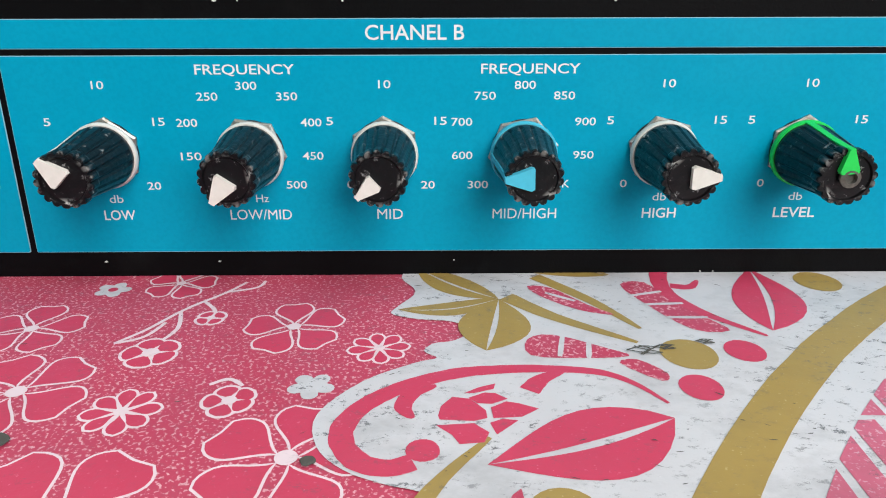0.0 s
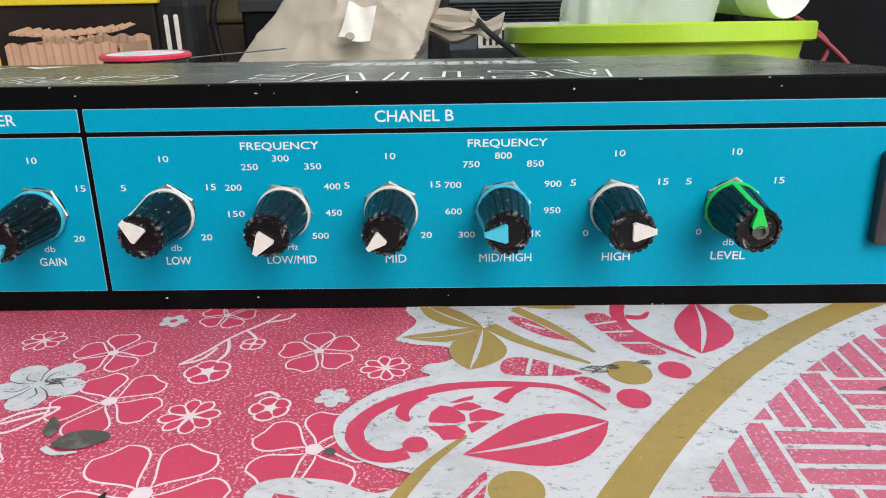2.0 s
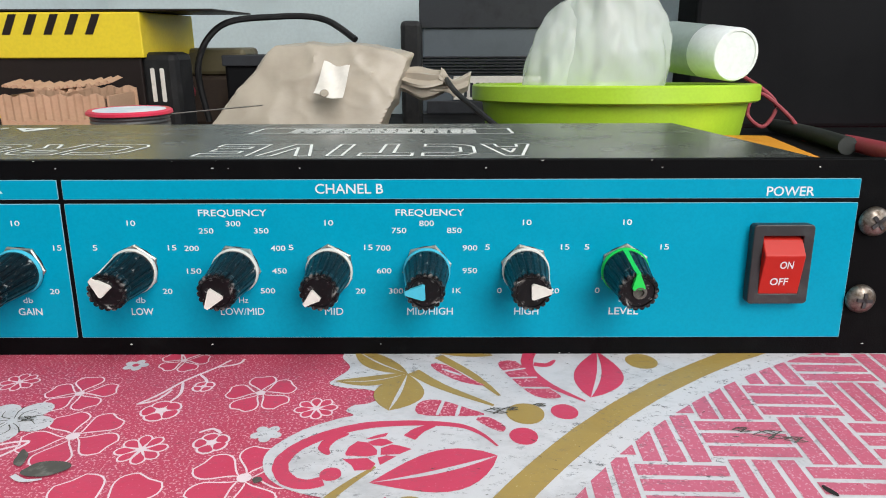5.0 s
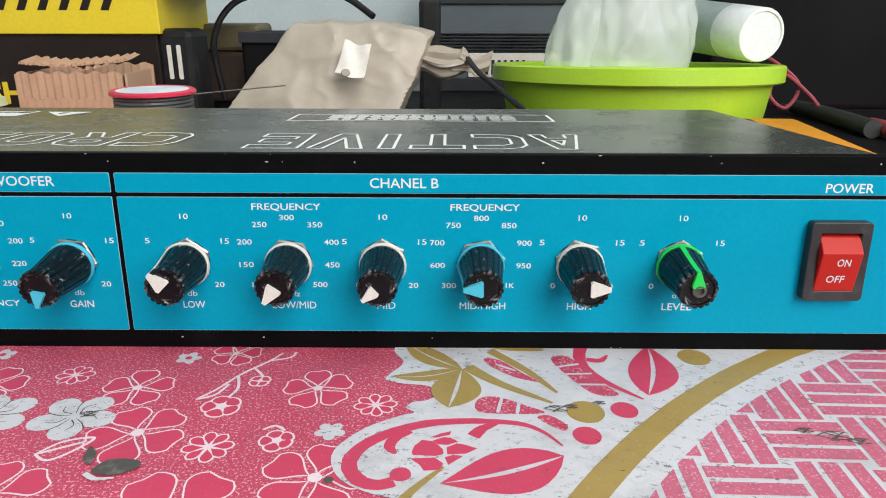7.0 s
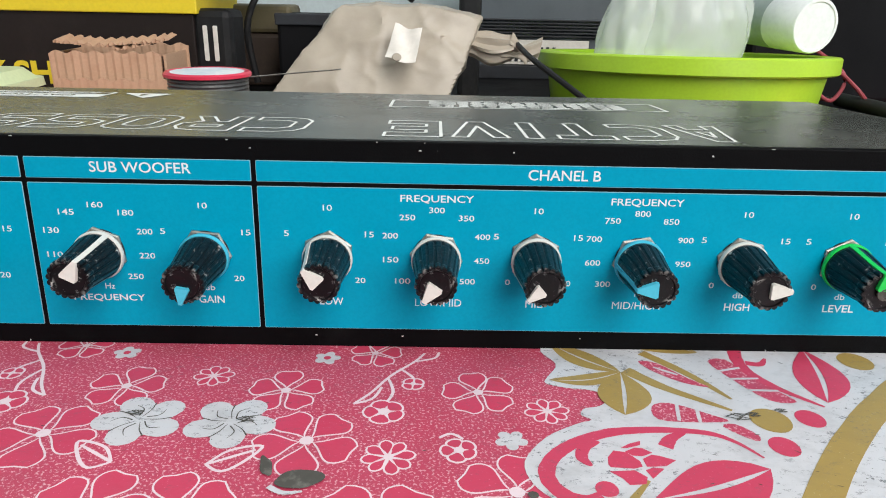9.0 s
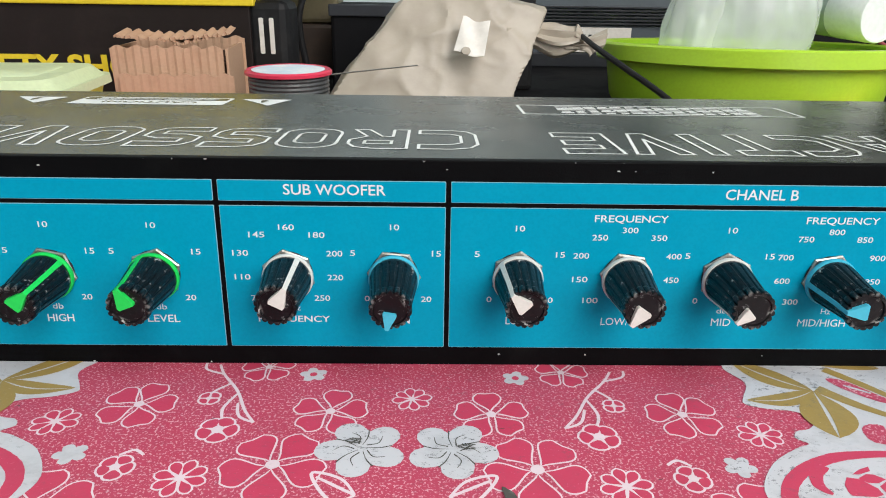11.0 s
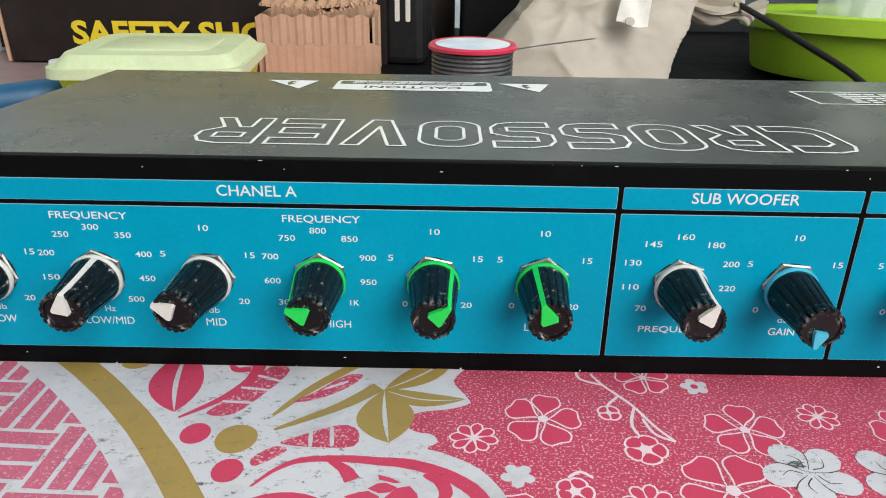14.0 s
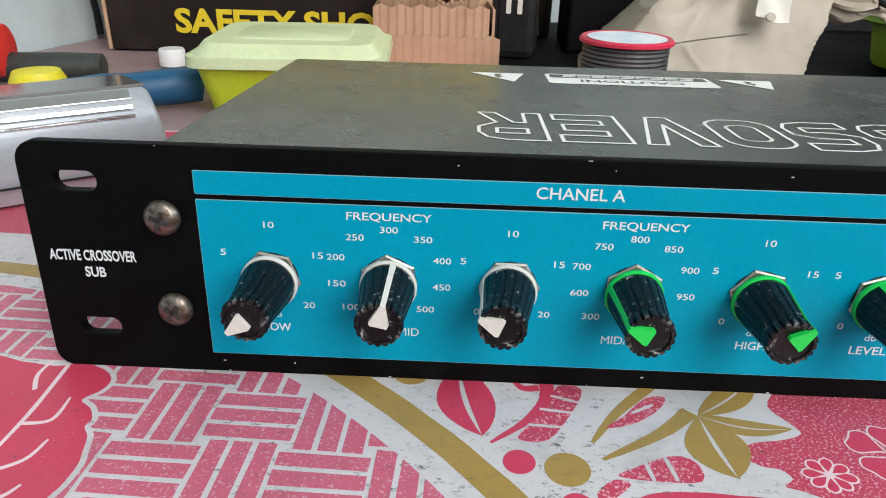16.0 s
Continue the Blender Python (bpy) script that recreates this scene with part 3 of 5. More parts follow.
split_leaf(0.0898, -0.0598, 0.1160, -0.0506, 0.0140, M_PRED, -0.04, 0.58, 0.09)
for pts in (((0.08369, -0.04971), (0.0841, -0.04747), (0.08575, -0.04525), (0.08829, -0.0458), (0.09035, -0.04856), (0.09043, -0.05035), (0.08854, -0.05096), (0.08393, -0.05058)),
            ((0.0834, -0.05183), (0.08852, -0.05144), (0.0905, -0.05345), (0.08971, -0.0555), (0.08645, -0.05582), (0.08556, -0.05399)),
            ((0.08805, -0.04554), (0.09044, -0.04424), (0.09198, -0.04443), (0.09365, -0.04587), (0.09127, -0.04705), (0.08925, -0.04686)),
            ((0.0911, -0.0479), (0.09334, -0.04648), (0.09506, -0.04693), (0.09777, -0.04824), (0.09521, -0.0501), (0.09126, -0.05036)),
            ((0.0907, -0.05138), (0.09247, -0.05054), (0.09463, -0.05088), (0.09146, -0.05392)),
            ((0.08742, -0.04438), (0.08974, -0.04287), (0.09217, -0.04196), (0.09181, -0.04335), (0.08887, -0.0444))):
    print_cloth("printed_fragment", [pts], M_PRED, 3)
# red twin leaf, dots
split_leaf(0.1468, -0.0005, 0.1402, -0.0262, 0.0125, M_PRED, 0.05, 0.55, 0.10)
print_cloth("printed_scroll", ribbon([(0.1385, -0.0280), (0.1310, -0.0200), (0.1270, -0.0120), (0.1275, -0.0040), (0.131, 0.004)], 0.0006, 0.003, 0.0028), M_PRED, 3)
print_cloth("printed_scroll", ribbon([(0.1285, -0.0085), (0.1320, -0.0090), (0.1345, -0.0060)], 0.0022, 0.0006, 0.0016), M_PRED, 3)
for x, y, r, ry in ((0.1328, -0.0328, 0.0032, 0.0034), (0.1222, -0.0432, 0.0031, 0.0034), (0.168, 0.0035, 0.0035, 0.0035), (0.0800, -0.0840, 0.0036, 0.0036)):
    print_cloth("printed_red_dot", [ring_loop(x, y, r, 22, ry, 0.03)], M_PRED, 3)
for x, y, r, ry in ((0.1236, -0.0338, 0.0044, 0.0046), (0.1575, -0.0066, 0.0042, 0.0044), (0.0980, -0.0685, 0.0045, 0.0045)):
    print_cloth("printed_gold_dot", [ring_loop(x, y, r, 24, ry, 0.03)], M_PGOLD, 3)
# gold leaf spray
for x1, y1, w, bend, fat in ((0.0795, 0.0005, 0.0075, 0.05, 0.5), (0.0765, -0.0180, 0.0052, 0.10, 0.45), (0.0915, -0.0325, 0.0125, 0.02, 0.55)):
    split_leaf(0.0950, -0.0140, x1, y1, w, M_PGOLD, bend, fat, 0.08)
print_cloth("printed_gold_stem", ribbon([(0.0965, -0.0130), (0.1040, -0.0210), (0.1165, -0.0302)], 0.0036, 0.0008, 0.0022), M_PGOLD, 3)
print_cloth("printed_gold_stem", ribbon([(0.1030, -0.0040), (0.1120, -0.0150), (0.1182, -0.0255)], 0.0030, 0.0008, 0.0018), M_PGOLD, 3)
split_leaf(0.1010, -0.0010, 0.1180, -0.0035, 0.0070, M_PGOLD, 0.1, 0.5, 0.06)
print_cloth("printed_gold_stem", ribbon([(0.0905, -0.0545), (0.0830, -0.0640), (0.0780, -0.0760), (0.0760, -0.0950)], 0.0006, 0.0030, 0.0022), M_PGOLD, 3)
# glittering red fragments between the white lines
for pts in (((0.1010, -0.0085), (0.1055, -0.0095), (0.1110, -0.0165), (0.1150, -0.0205), (0.1090, -0.0185), (0.1030, -0.0130)),
            ((0.1190, -0.0080), (0.1240, -0.0070), (0.1270, -0.0150), (0.1310, -0.0220), (0.1330, -0.0262), (0.1270, -0.0258), (0.1220, -0.0170)),
            ((0.0985, -0.0290), (0.1030, -0.0275), (0.1110, -0.0320), (0.1140, -0.0345), (0.1060, -0.0350), (0.0985, -0.0340)),
            ((0.1120, -0.0365), (0.1150, -0.0355), (0.1185, -0.0395), (0.1170, -0.0415)),
            ((0.0850, -0.0730), (0.0890, -0.0700), (0.0935, -0.0640), (0.0925, -0.0720), (0.0895, -0.0770), (0.0880, -0.0800))):
    print_cloth("printed_fragment", [[p.to_2d() for p in catmull([(x, y, 0) for x, y in pts], True, 3)]], M_CLOTH, 3)
for pts in (((0.1195, -0.0130), (0.1260, -0.0110)), ((0.1215, -0.0165), (0.1285, -0.0160)), ((0.1240, -0.0215), (0.1310, -0.0215)), ((0.1045, -0.0280), (0.1030, -0.0345)), ((0.1085, -0.0300), (0.1075, -0.0350)), ((0.1040, -0.0115), (0.1090, -0.0150)), ((0.0935, -0.0665), (0.0885, -0.0730), (0.0860, -0.0740))):
    print_cloth("printed_line", ribbon(pts, 0.0007), M_PWHITE, 4)

# flowers of the red ground
BASE[0] = 0
for x, y, r, n, a in ((0.0150, -0.0240, 0.0088, 5, 20), (0.0230, -0.0430, 0.0112, 5, 50), (0.0590, -0.0238, 0.0090, 5, 30), (0.0340, -0.0060, 0.0068, 5, 10), (0.0645, -0.0580, 0.0115, 5, 80), (0.0400, -0.0690, 0.0140, 5, 60), (0.0035, -0.0640, 0.0110, 5, 35)):
    outline_flower(x, y, r, n, a, 0.0004)
for x, y, r in ((0.0400, -0.0480, 0.0052), (0.0742, -0.0312, 0.0047)):
    outline_flower(x, y, r, 8, 10, 0.00042, True, 0.2, 1.1, 0.0)
outline_flower(-0.0032, -0.0180, 0.0044, 8, 10, 0.00040, False, 0.18, 1.1, 0.0)
for x, y, r in ((0.0540, -0.0455, 0.0036), (0.0380, -0.0322, 0.0044)):
    outline_flower(x, y, r, 5, 40, 0.0005, True, 0.3, 1.2, 0.0)
solid_flower(0.0060, -0.0368, 0.0098, 5, 25)
solid_flower(0.0650, -0.0420, 0.0036, 5, 20)
solid_flower(0.0222, -0.0088, 0.0034, 5, 40)
print_cloth("printed_flower_centre", [ring_loop(0.0222, -0.0088, 0.0009)], M_PRED, 6)
for pts in (((0.0310, -0.0292), (0.0345, -0.0245), (0.0385, -0.0170), (0.0440, -0.0100), (0.0465, -0.0055)), ((0.0310, -0.0292), (0.0350, -0.0270), (0.0368, -0.0220)), ((0.0380, -0.0180), (0.0395, -0.0240), (0.0383, -0.0285)), ((0.0410, -0.0140), (0.0440, -0.0180), (0.0430, -0.0215)), ((0.0440, -0.0100), (0.0490, -0.0080), (0.0500, -0.0050)),
            ((0.0050, -0.0510), (0.0085, -0.0465), (0.0145, -0.0450), (0.0120, -0.0500), (0.0085, -0.0530), (0.0050, -0.0510)), ((0.0050, -0.0510), (0.0135, -0.0462)), ((0.0500, -0.0415), (0.0525, -0.0400), (0.0550, -0.0418))):
    print_cloth("printed_line", ribbon(pts, 0.0006), M_PLINE, 3)
outline_flower(0.0440, -0.0205, 0.0024, 4, 40, 0.0005, True, 0.3, 1.0, 0.0)
# leaf near the edge, large petals beyond the band
BASE[0] = 7
split_leaf(0.0605, -0.0690, 0.0730, -0.0900, 0.0150, M_PRED, 0.05, 0.55, 0.10)
leaf = [(-0.26435, 0.00097), (-0.2532, 0.00132), (-0.24454, 0.00014), (-0.23872, 0.0017), (-0.23249, -0.00075), (-0.22958, -0.00441), (-0.2302, -0.00817), (-0.23265, -0.0115), (-0.22956, -0.01396), (-0.22734, -0.01767), (-0.2278, -0.01982), (-0.22573, -0.02277), (-0.2246, -0.02679), (-0.22364, -0.0306), (-0.22394, -0.03573), (-0.22485, -0.03883), (-0.22567, -0.04191), (-0.23734, -0.04263)]
leaf = [p.to_2d() for p in catmull([(x, y, 0) for x, y in leaf], True, 3)]
print_cloth("printed_leaf_line", [grown(leaf, 0.0012)], M_PWHITE, 4, False)
print_cloth("printed_leaf", [leaf], M_PRED, 5, False)
for pts in [[(-0.24198, 0.00078), (-0.24117, -0.01494), (-0.24143, -0.02627), (-0.2419, -0.03252)], [(-0.24448, -0.00876), (-0.24683, -0.00331), (-0.24639, 0.00228)], [(-0.24073, -0.01981), (-0.23548, -0.01822), (-0.23543, -0.01091)], [(-0.23908, -0.03353), (-0.23429, -0.02977), (-0.23295, -0.02407)], [(-0.23465, -0.0405), (-0.23264, -0.03877), (-0.23127, -0.03619)]]:
    print_cloth("printed_line", ribbon(pts, 0.0010, 0.0005), M_PLINE, 6, False)

BASE[0] = 0
# dusty white ground at the far end of the table, its shade painted in mauve
print_cloth("printed_shaded_ground", [[p.to_2d() for p in catmull([(-0.262, 0.13, 0), (-0.245, 0.20, 0), (-0.255, 0.30, 0), (-0.24, 0.42, 0), (-0.25, 0.535, 0)], False, 4)] + [(-0.42, 0.535), (-0.53, 0.13)]], M_PSHADED, 1, False)
for x, y, r in ((-0.415, 0.43, 0.022), (-0.33, 0.30, 0.028), (-0.44, 0.33, 0.02), (-0.29, 0.17, 0.02)):
    outline_flower(x, y, r, 5, 25, 0.0016, False)

BASE[0] = 9
# torn places, which show the grey backing
for x, y, r, ry, tt in ((0.0237, -0.0553, 0.0044, 0.0027, 0.12), (0.0168, -0.0518, 0.0011, 0.0030, 0.35), (0.1785, -0.0620, 0.0008, 0.0017, 0.4), (0.0675, -0.0590, 0.0010, 0.0009, 0.2), (0.0348, -0.0715, 0.0006, 0.0030, 0.1)):
    print_cloth("torn_patch", [ring_loop(x, y, r, 26, ry, 0.35, tt)], M_HOLE if r < 0.0009 else M_TORN, 7, False, "torn patch baring the grey backing")
print_cloth("torn_flap", ribbon([(0.0185, -0.0575), (0.0215, -0.0592), (0.0250, -0.0588)], 0.0012, 0.0005), M_PWHITE, 8, False, "lifted pale edge of the tear")
for x, y, r in ((0.1170, -0.0328, 0.0030), (0.1205, -0.0318, 0.0018), (0.1275, -0.0300, 0.0016), (0.1760, -0.0425, 0.0040), (0.1805, -0.0445, 0.0026), (0.1705, -0.0405, 0.0022), (-0.0150, -0.0340, 0.0020), (0.0090, -0.0360, 0.0022)):
    for q in range(5):
        a = q * 1.3
        print_cloth("scuff", ribbon([(x - r * math.cos(a), y - r * 0.5 * math.sin(a)), (x + 0.3 * r * math.sin(a), y + 0.4 * r * math.cos(a)), (x + r * math.cos(a + 0.5), y + r * 0.5 * math.sin(a + 0.5))], 0.00025, 0.0002), M_TORN, 7, False)

# small dark flecks ground into the print
rs = random.Random(11)
for name, count, x0, x1, y0, y1, both in (("fleck_marks", 320, 0.075, 0.235, -0.074, -0.001, True), ("fleck_marks", 60, -0.06, 0.07, -0.070, -0.001, False)):
    for side in (0, 1) if both else (0,):
        bm = bmesh.new()
        for _ in range(count):
            x, y = rs.uniform(x0, x1), rs.uniform(y0, y1)
            if noise.noise(Vector((x * 45, y * 45, 3 + side))) < rs.uniform(-0.25, 0.35):
                continue
            x, y = shifted(mirrored((x, y)) if side else (x, y))
            a, ln, w = rs.uniform(-0.7, 0.9), rs.uniform(0.0002, 0.0016), rs.uniform(0.00006, 0.00022)
            d, q = Vector((math.cos(a), math.sin(a))) * ln / 2, Vector((-math.sin(a), math.cos(a))) * w / 2
            c = Vector((x, y))
            pts = (c - d, c - q, c + d * 0.3 - q * 1.3, c + d, c + d * 0.2 + q, c - d * 0.4 + q * 1.2)
            f = bm.faces.new([bm.verts.new((*p, 0.00046)) for p in pts])
        bmesh.ops.recalc_face_normals(bm, faces=bm.faces)
        tagged(part(name, bm, M_TORN, cloth), "dark flecks and scratches in the print", kind="stuff")

# ---- the crossover unit: it leans back a little on its rear edge ----
unit = thing("crossover_unit", "black rack audio crossover with a worn blue control panel", "audio crossover", pose(0, 0, 0.0006, -2.577))

# ZB is lowered so the black front also forms the shadow gap beneath
X0, X1, ZB, ZT = -0.2450, 0.2480, -0.0004, 0.0523
slots = [rounded(cx - 0.0049, cx + 0.0049, cz - 0.0025, cz + 0.0025, 0.0024) for cx in (-0.2336, 0.2366) for cz in (0.0443, 0.0101)]
front_panel = part("front_panel", moved(flat([rounded(X0, X1, ZB, ZT, 0.0042, 5), *slots], 0.0012, 0.0003), Matrix.Translation((0, 0.0015, 0)) @ FACE), M_BLACK, unit, "black powder coated steel front with rack ears")

BL, BR, D1, D2 = -0.2086, 0.2122, -0.0479, 0.0069
for a, b in ((BL, D1 - 0.0006), (D1 + 0.0006, D2 - 0.0006), (D2 + 0.0006, BR)):
    for z0, z1 in ((0.0045, 0.0414), (0.0425, 0.0476)):
        part("pale_border", moved(flat([rounded(a, b, z0, z1, 0.0002, 1)], 0.00008), Matrix.Translation((0, -0.0001, 0)) @ FACE), M_EDGE, front_panel)
        part("blue_field", moved(flat([rounded(a + 0.00013, b - 0.00013, z0 + 0.00013, z1 - 0.00013, 0.0002, 1)], 0.00008), Matrix.Translation((0, -0.0002, 0)) @ FACE), M_BLUE, front_panel, "turquoise blue painted field")


def word(txt, x, z, width, height, bold=0.010):
    print_on(letters(txt, width, height, bold=bold), x, z, "printed_word", M_PRINT, front_panel)


def number(txt, x, z):
    z -= 0.0006
    print_on(letters(txt, 0.00128 * len(txt) + (-0.0003 if txt in ("10", "15", "1K") else 0), 0.00148, bold=0.008), x, z, "printed_number", M_PRINT, front_panel)


NAME_W = {"LOW": 0.0059, "LOW/MID": 0.0117, "MID": 0.0049, "MID/HIGH": 0.0122, "HIGH": 0.0065, "LEVEL": 0.0080, "GAIN": 0.0064, "PREQUENCY": 0.0178}


def decibel_scale(x, name):
    for txt, dx, z in (("10", 0.0002, 0.0369), ("5", -0.0100, 0.0303), ("15", 0.0103, 0.0303), ("0", -0.0067, 0.0184), ("20", 0.0079, 0.0183)):
        number(txt, x + dx, z)
    word("db", x + 0.0004, 0.0152, 0.0026, 0.0015, 0.0)
    word(name, x + 0.0006, 0.0120, NAME_W[name], 0.0020)


def hertz_scale(x, name, numbers, heading, shift=0.0):
    for txt, (dx, z) in zip(numbers, ((-0.0083, 0.0183), (-0.0113, 0.0239), (-0.0114, 0.0301), (-0.0072, 0.0348), (0.0, 0.0367), (0.0072, 0.0348), (0.0113, 0.0301), (0.0113, 0.0239), (0.0079, 0.0184))):
        number(txt, x + dx, z)
    word("Hz", x + 0.0012, 0.0152, 0.0024, 0.0015, 0.0)
    word(name, x + 0.0007, 0.0120, NAME_W[name], 0.0020)
    if heading:
        word("FREQUENCY", x + shift, 0.0388, 0.0178, 0.0021)


# knob: fluted black body with a toothed end, a coloured collar and pointer, and the nut of its pot
KR0, KR1, KY0, KY1 = 0.0064, 0.0053, 0.0030, 0.0176


def knob_body():
    bm = bmesh.new()
    teeth, per = 18, 6
    n = teeth * per
    RS = 0.88
    rows = ((0.0020, 0.0065, 0.0), (0.0034, 0.0066, 0.0), (0.0046, 0.0065, 0.0003), (0.0095, 0.0059, 0.00034), (0.0146, 0.0053, 0.0003), (0.0154, 0.0056, 0.00065), (0.0172, 0.0056, 0.0007), (KY1, 0.0054, 0.00065))
    rings = []
    for y, r, d in rows:
        ring = []
        for k in range(n):
            ph = (k % per) / per
            rr = RS * (r - d * ((1 - abs(math.sin(math.pi * ph))) ** 1.4 if y > 0.015 else 1 if ph < 0.2 else 0))
            a = 2 * math.pi * k / n
            ring.append(bm.verts.new((rr * math.sin(a), -y, rr * math.cos(a))))
        rings.append(ring)
    for r, y in ((0.0039, KY1), (0.0037, KY1 - 0.0004)):
        rings.append([bm.verts.new((r * math.sin(2 * math.pi * k / n), -y, r * math.cos(2 * math.pi * k / n))) for k in range(n)])
    for a, b in zip(rings, rings[1:]):
        for k in range(n):
            bm.faces.new((a[k], a[(k + 1) % n], b[(k + 1) % n], b[k]))
    bm.faces.new(rings[-1])
    bm.faces.new(rings[0][::-1])
    me = bpy.data.meshes.new("knob")
    bmesh.ops.recalc_face_normals(bm, faces=bm.faces)
    bm.to_mesh(me)
    bm.free()
    me.materials.append(M_KNOB)
    return me


def as_mesh(name, bm, material, smooth=False):
    me = bpy.data.meshes.new(name)
    bmesh.ops.recalc_face_normals(bm, faces=bm.faces)
    bm.to_mesh(me)
    bm.free()
    me.materials.append(material)
    if smooth:
        me.polygons.foreach_set("use_smooth", [True] * len(me.polygons))
        me.set_sharp_from_angle(angle=radians(40))
    return me


TO_FRONT = pose(0, 0, 0, 90)  # turns +z to -y
KNOB = knob_body()
NUT = as_mesh("nut", lathe([(0.0042, 0.0), (0.0066, 0.0), (0.0066, 0.0008), (0.0062, 0.0011), (0.0042, 0.0011)], 6, TO_FRONT), M_NUT)
WASHER = as_mesh("washer", lathe([(0.0040, 0.0), (0.0060, 0.0), (0.0060, 0.0004), (0.0040, 0.0004)], 32, TO_FRONT @ pose(0, 0, 0.00025)), M_SWBLK)


def pointer_meshes(material):
    collar = as_mesh("collar", lathe([(0.0044, 0.0012), (0.0060, 0.0012), (0.0062, 0.0015), (0.0062, 0.0022), (0.0060, 0.0026), (0.0044, 0.0026)], 40, TO_FRONT), material, True)
    bm = bmesh.new()
    prev = None
    for y, r, w in ((0.0018, 0.0061, 0.0014), (0.0055, 0.0058, 0.0012), (0.0110, 0.0052, 0.0011), (0.0160, 0.0049, 0.0011), (0.0180, 0.0049, 0.0011)):
        ring = [bm.verts.new(c) for c in ((-w / 2, -y, r - 0.0007), (-w / 2, -y, r), (w / 2, -y, r), (w / 2, -y, r - 0.0007))]
        if prev:
            for k in range(4):
                bm.faces.new((prev[k], prev[(k + 1) % 4], ring[(k + 1) % 4], ring[k]))
        else:
            bm.faces.new(ring)
        prev = ring
    bm.faces.new(prev[::-1])
    stripe = as_mesh("pointer_stripe", bm, material)
    bm = bmesh.new()
    tri = ((-0.0005, 0.0050), (0.0005, 0.0050), (0.0020, 0.0006), (0.0018, 0.0), (-0.0018, 0.0), (-0.0021, 0.0006))
    lo = [bm.verts.new((x, -(KY1 - 0.0005), z)) for x, z in tri]
    hi = [bm.verts.new((x * 0.94, -(KY1 + 0.0006), 0.0004 + (z - 0.0004) * 0.97)) for x, z in tri]
    bm.faces.new(lo), bm.faces.new(hi)
    for k in range(6):
        bm.faces.new((lo[k], lo[(k + 1) % 6], hi[(k + 1) % 6], hi[k]))
    tip = as_mesh("pointer_tip", bm, material)
    return collar, stripe, tip


POINTERS = {"white": pointer_meshes(M_KWHITE), "green": pointer_meshes(M_KGREEN), "blue": pointer_meshes(M_KBLUE)}
KZ = 0.0238


def knob(x, angle, colour, broken=False, nut_turn=0, tilt=(0, 0)):
    """A control knob; angle: clockwise from straight up, as seen from the front."""
    k = part("knob", KNOB, M_KNOB, unit, f"worn black fluted knob with {colour} pointer and collar")
    k.matrix_basis = pose(x, 0, KZ, 3.0 + tilt[0], 0, tilt[1]) @ pose(0, 0, 0, 0, angle, 0)
    collar, stripe, tip = POINTERS[colour]
    part("collar", collar, None, k, f"{colour} plastic collar")
    part("pointer_stripe", stripe, None, k, f"{colour} pointer stripe")
    t = part("pointer_tip", tip, None, k, f"{colour} pointer tip")
    if broken:
        t.matrix_basis = Matrix.Translation((0, 0, 0.0007)) @ Matrix.Diagonal((0.8, 1, 0.86, 1))
        if colour == "green":
            part("chipped_plug", lathe([(0.0016, 0.0), (0.0017, 0.0007), (0.0010, 0.0009), (0.0009, 0.0002)], 14, TO_FRONT @ pose(0.0002, 0.0, KY1 - 0.0002)), M_TORN, k, "bare chipped end of the pointer")
    nut = part("pot_nut", NUT, None, unit, "nickel hex nut of the pot")
    nut.matrix_basis = pose(x, 0, KZ + 0.0003, 0, nut_turn, 0)
    ws = part("washer", WASHER, None, unit)
    ws.matrix_basis = pose(x, 0, KZ + 0.0002)


F1 = ("100", "150", "200", "250", "300", "350", "400", "450", "500")
F2 = ("300", "600", "700", "750", "800", "850", "900", "950", "1K")
F3 = ("70", "110", "130", "145", "160", "180", "200", "220", "250")
XA = [-0.1938, -0.1683, -0.1425, -0.1161, -0.0895, -0.0641]
XB = [0.0241, 0.0509, 0.0756, 0.1012, 0.1271, 0.1531]
for xs in (XA, XB):
    decibel_scale(xs[0], "LOW")
    hertz_scale(xs[1], "LOW/MID", F1, True)
    decibel_scale(xs[2], "MID")
    hertz_scale(xs[3], "MID/HIGH", F2, True, 0.0009)
    decibel_scale(xs[4], "HIGH")
    decibel_scale(xs[5], "LEVEL")
hertz_scale(-0.0318, "PREQUENCY", F3, False)
decibel_scale(-0.0061, "GAIN")
word("CHANEL A", -0.1293, 0.0454, 0.0180, 0.0026)
word("SUB WOOFER", -0.0199, 0.0454, 0.0241, 0.0026)
word("CHANEL B", 0.0814, 0.0452, 0.0175, 0.0026)
word("POWER", 0.1945, 0.0443, 0.0122, 0.0025)
word("ACTIVE CROSSOVER", -0.2324, 0.0277, 0.0190, 0.0026, 0.03)
word("SUB", -0.2324, 0.0238, 0.0046, 0.0025, 0.03)

for x, (a, c, b, nt, ti) in zip(XA + [-0.0318, -0.0061] + XB, (
        (231, "white", False, 10, (0, -3)), (12, "white", False, 25, (0, -1)), (291, "white", False, 0, (-1.5, -7)), (292, "green", False, 30, (0, 0)), (46, "green", False, 12, (1, 1)), (338, "green", False, 40, (1, 0)),
        (28, "white", False, 20, (-1, 1)), (190, "blue", True, 5, (2, 0)),
        (315, "white", False, 35, (0, 1)), (215, "white", False, 8, (0, 0)), (229, "white", True, 28, (0, 0)), (268, "blue", False, 50, (0, 0)), (88, "white", False, 15, (0, -1)), (355, "green", True, 33, (0, -2)))):
    knob(x, a, c, b, nt, ti)

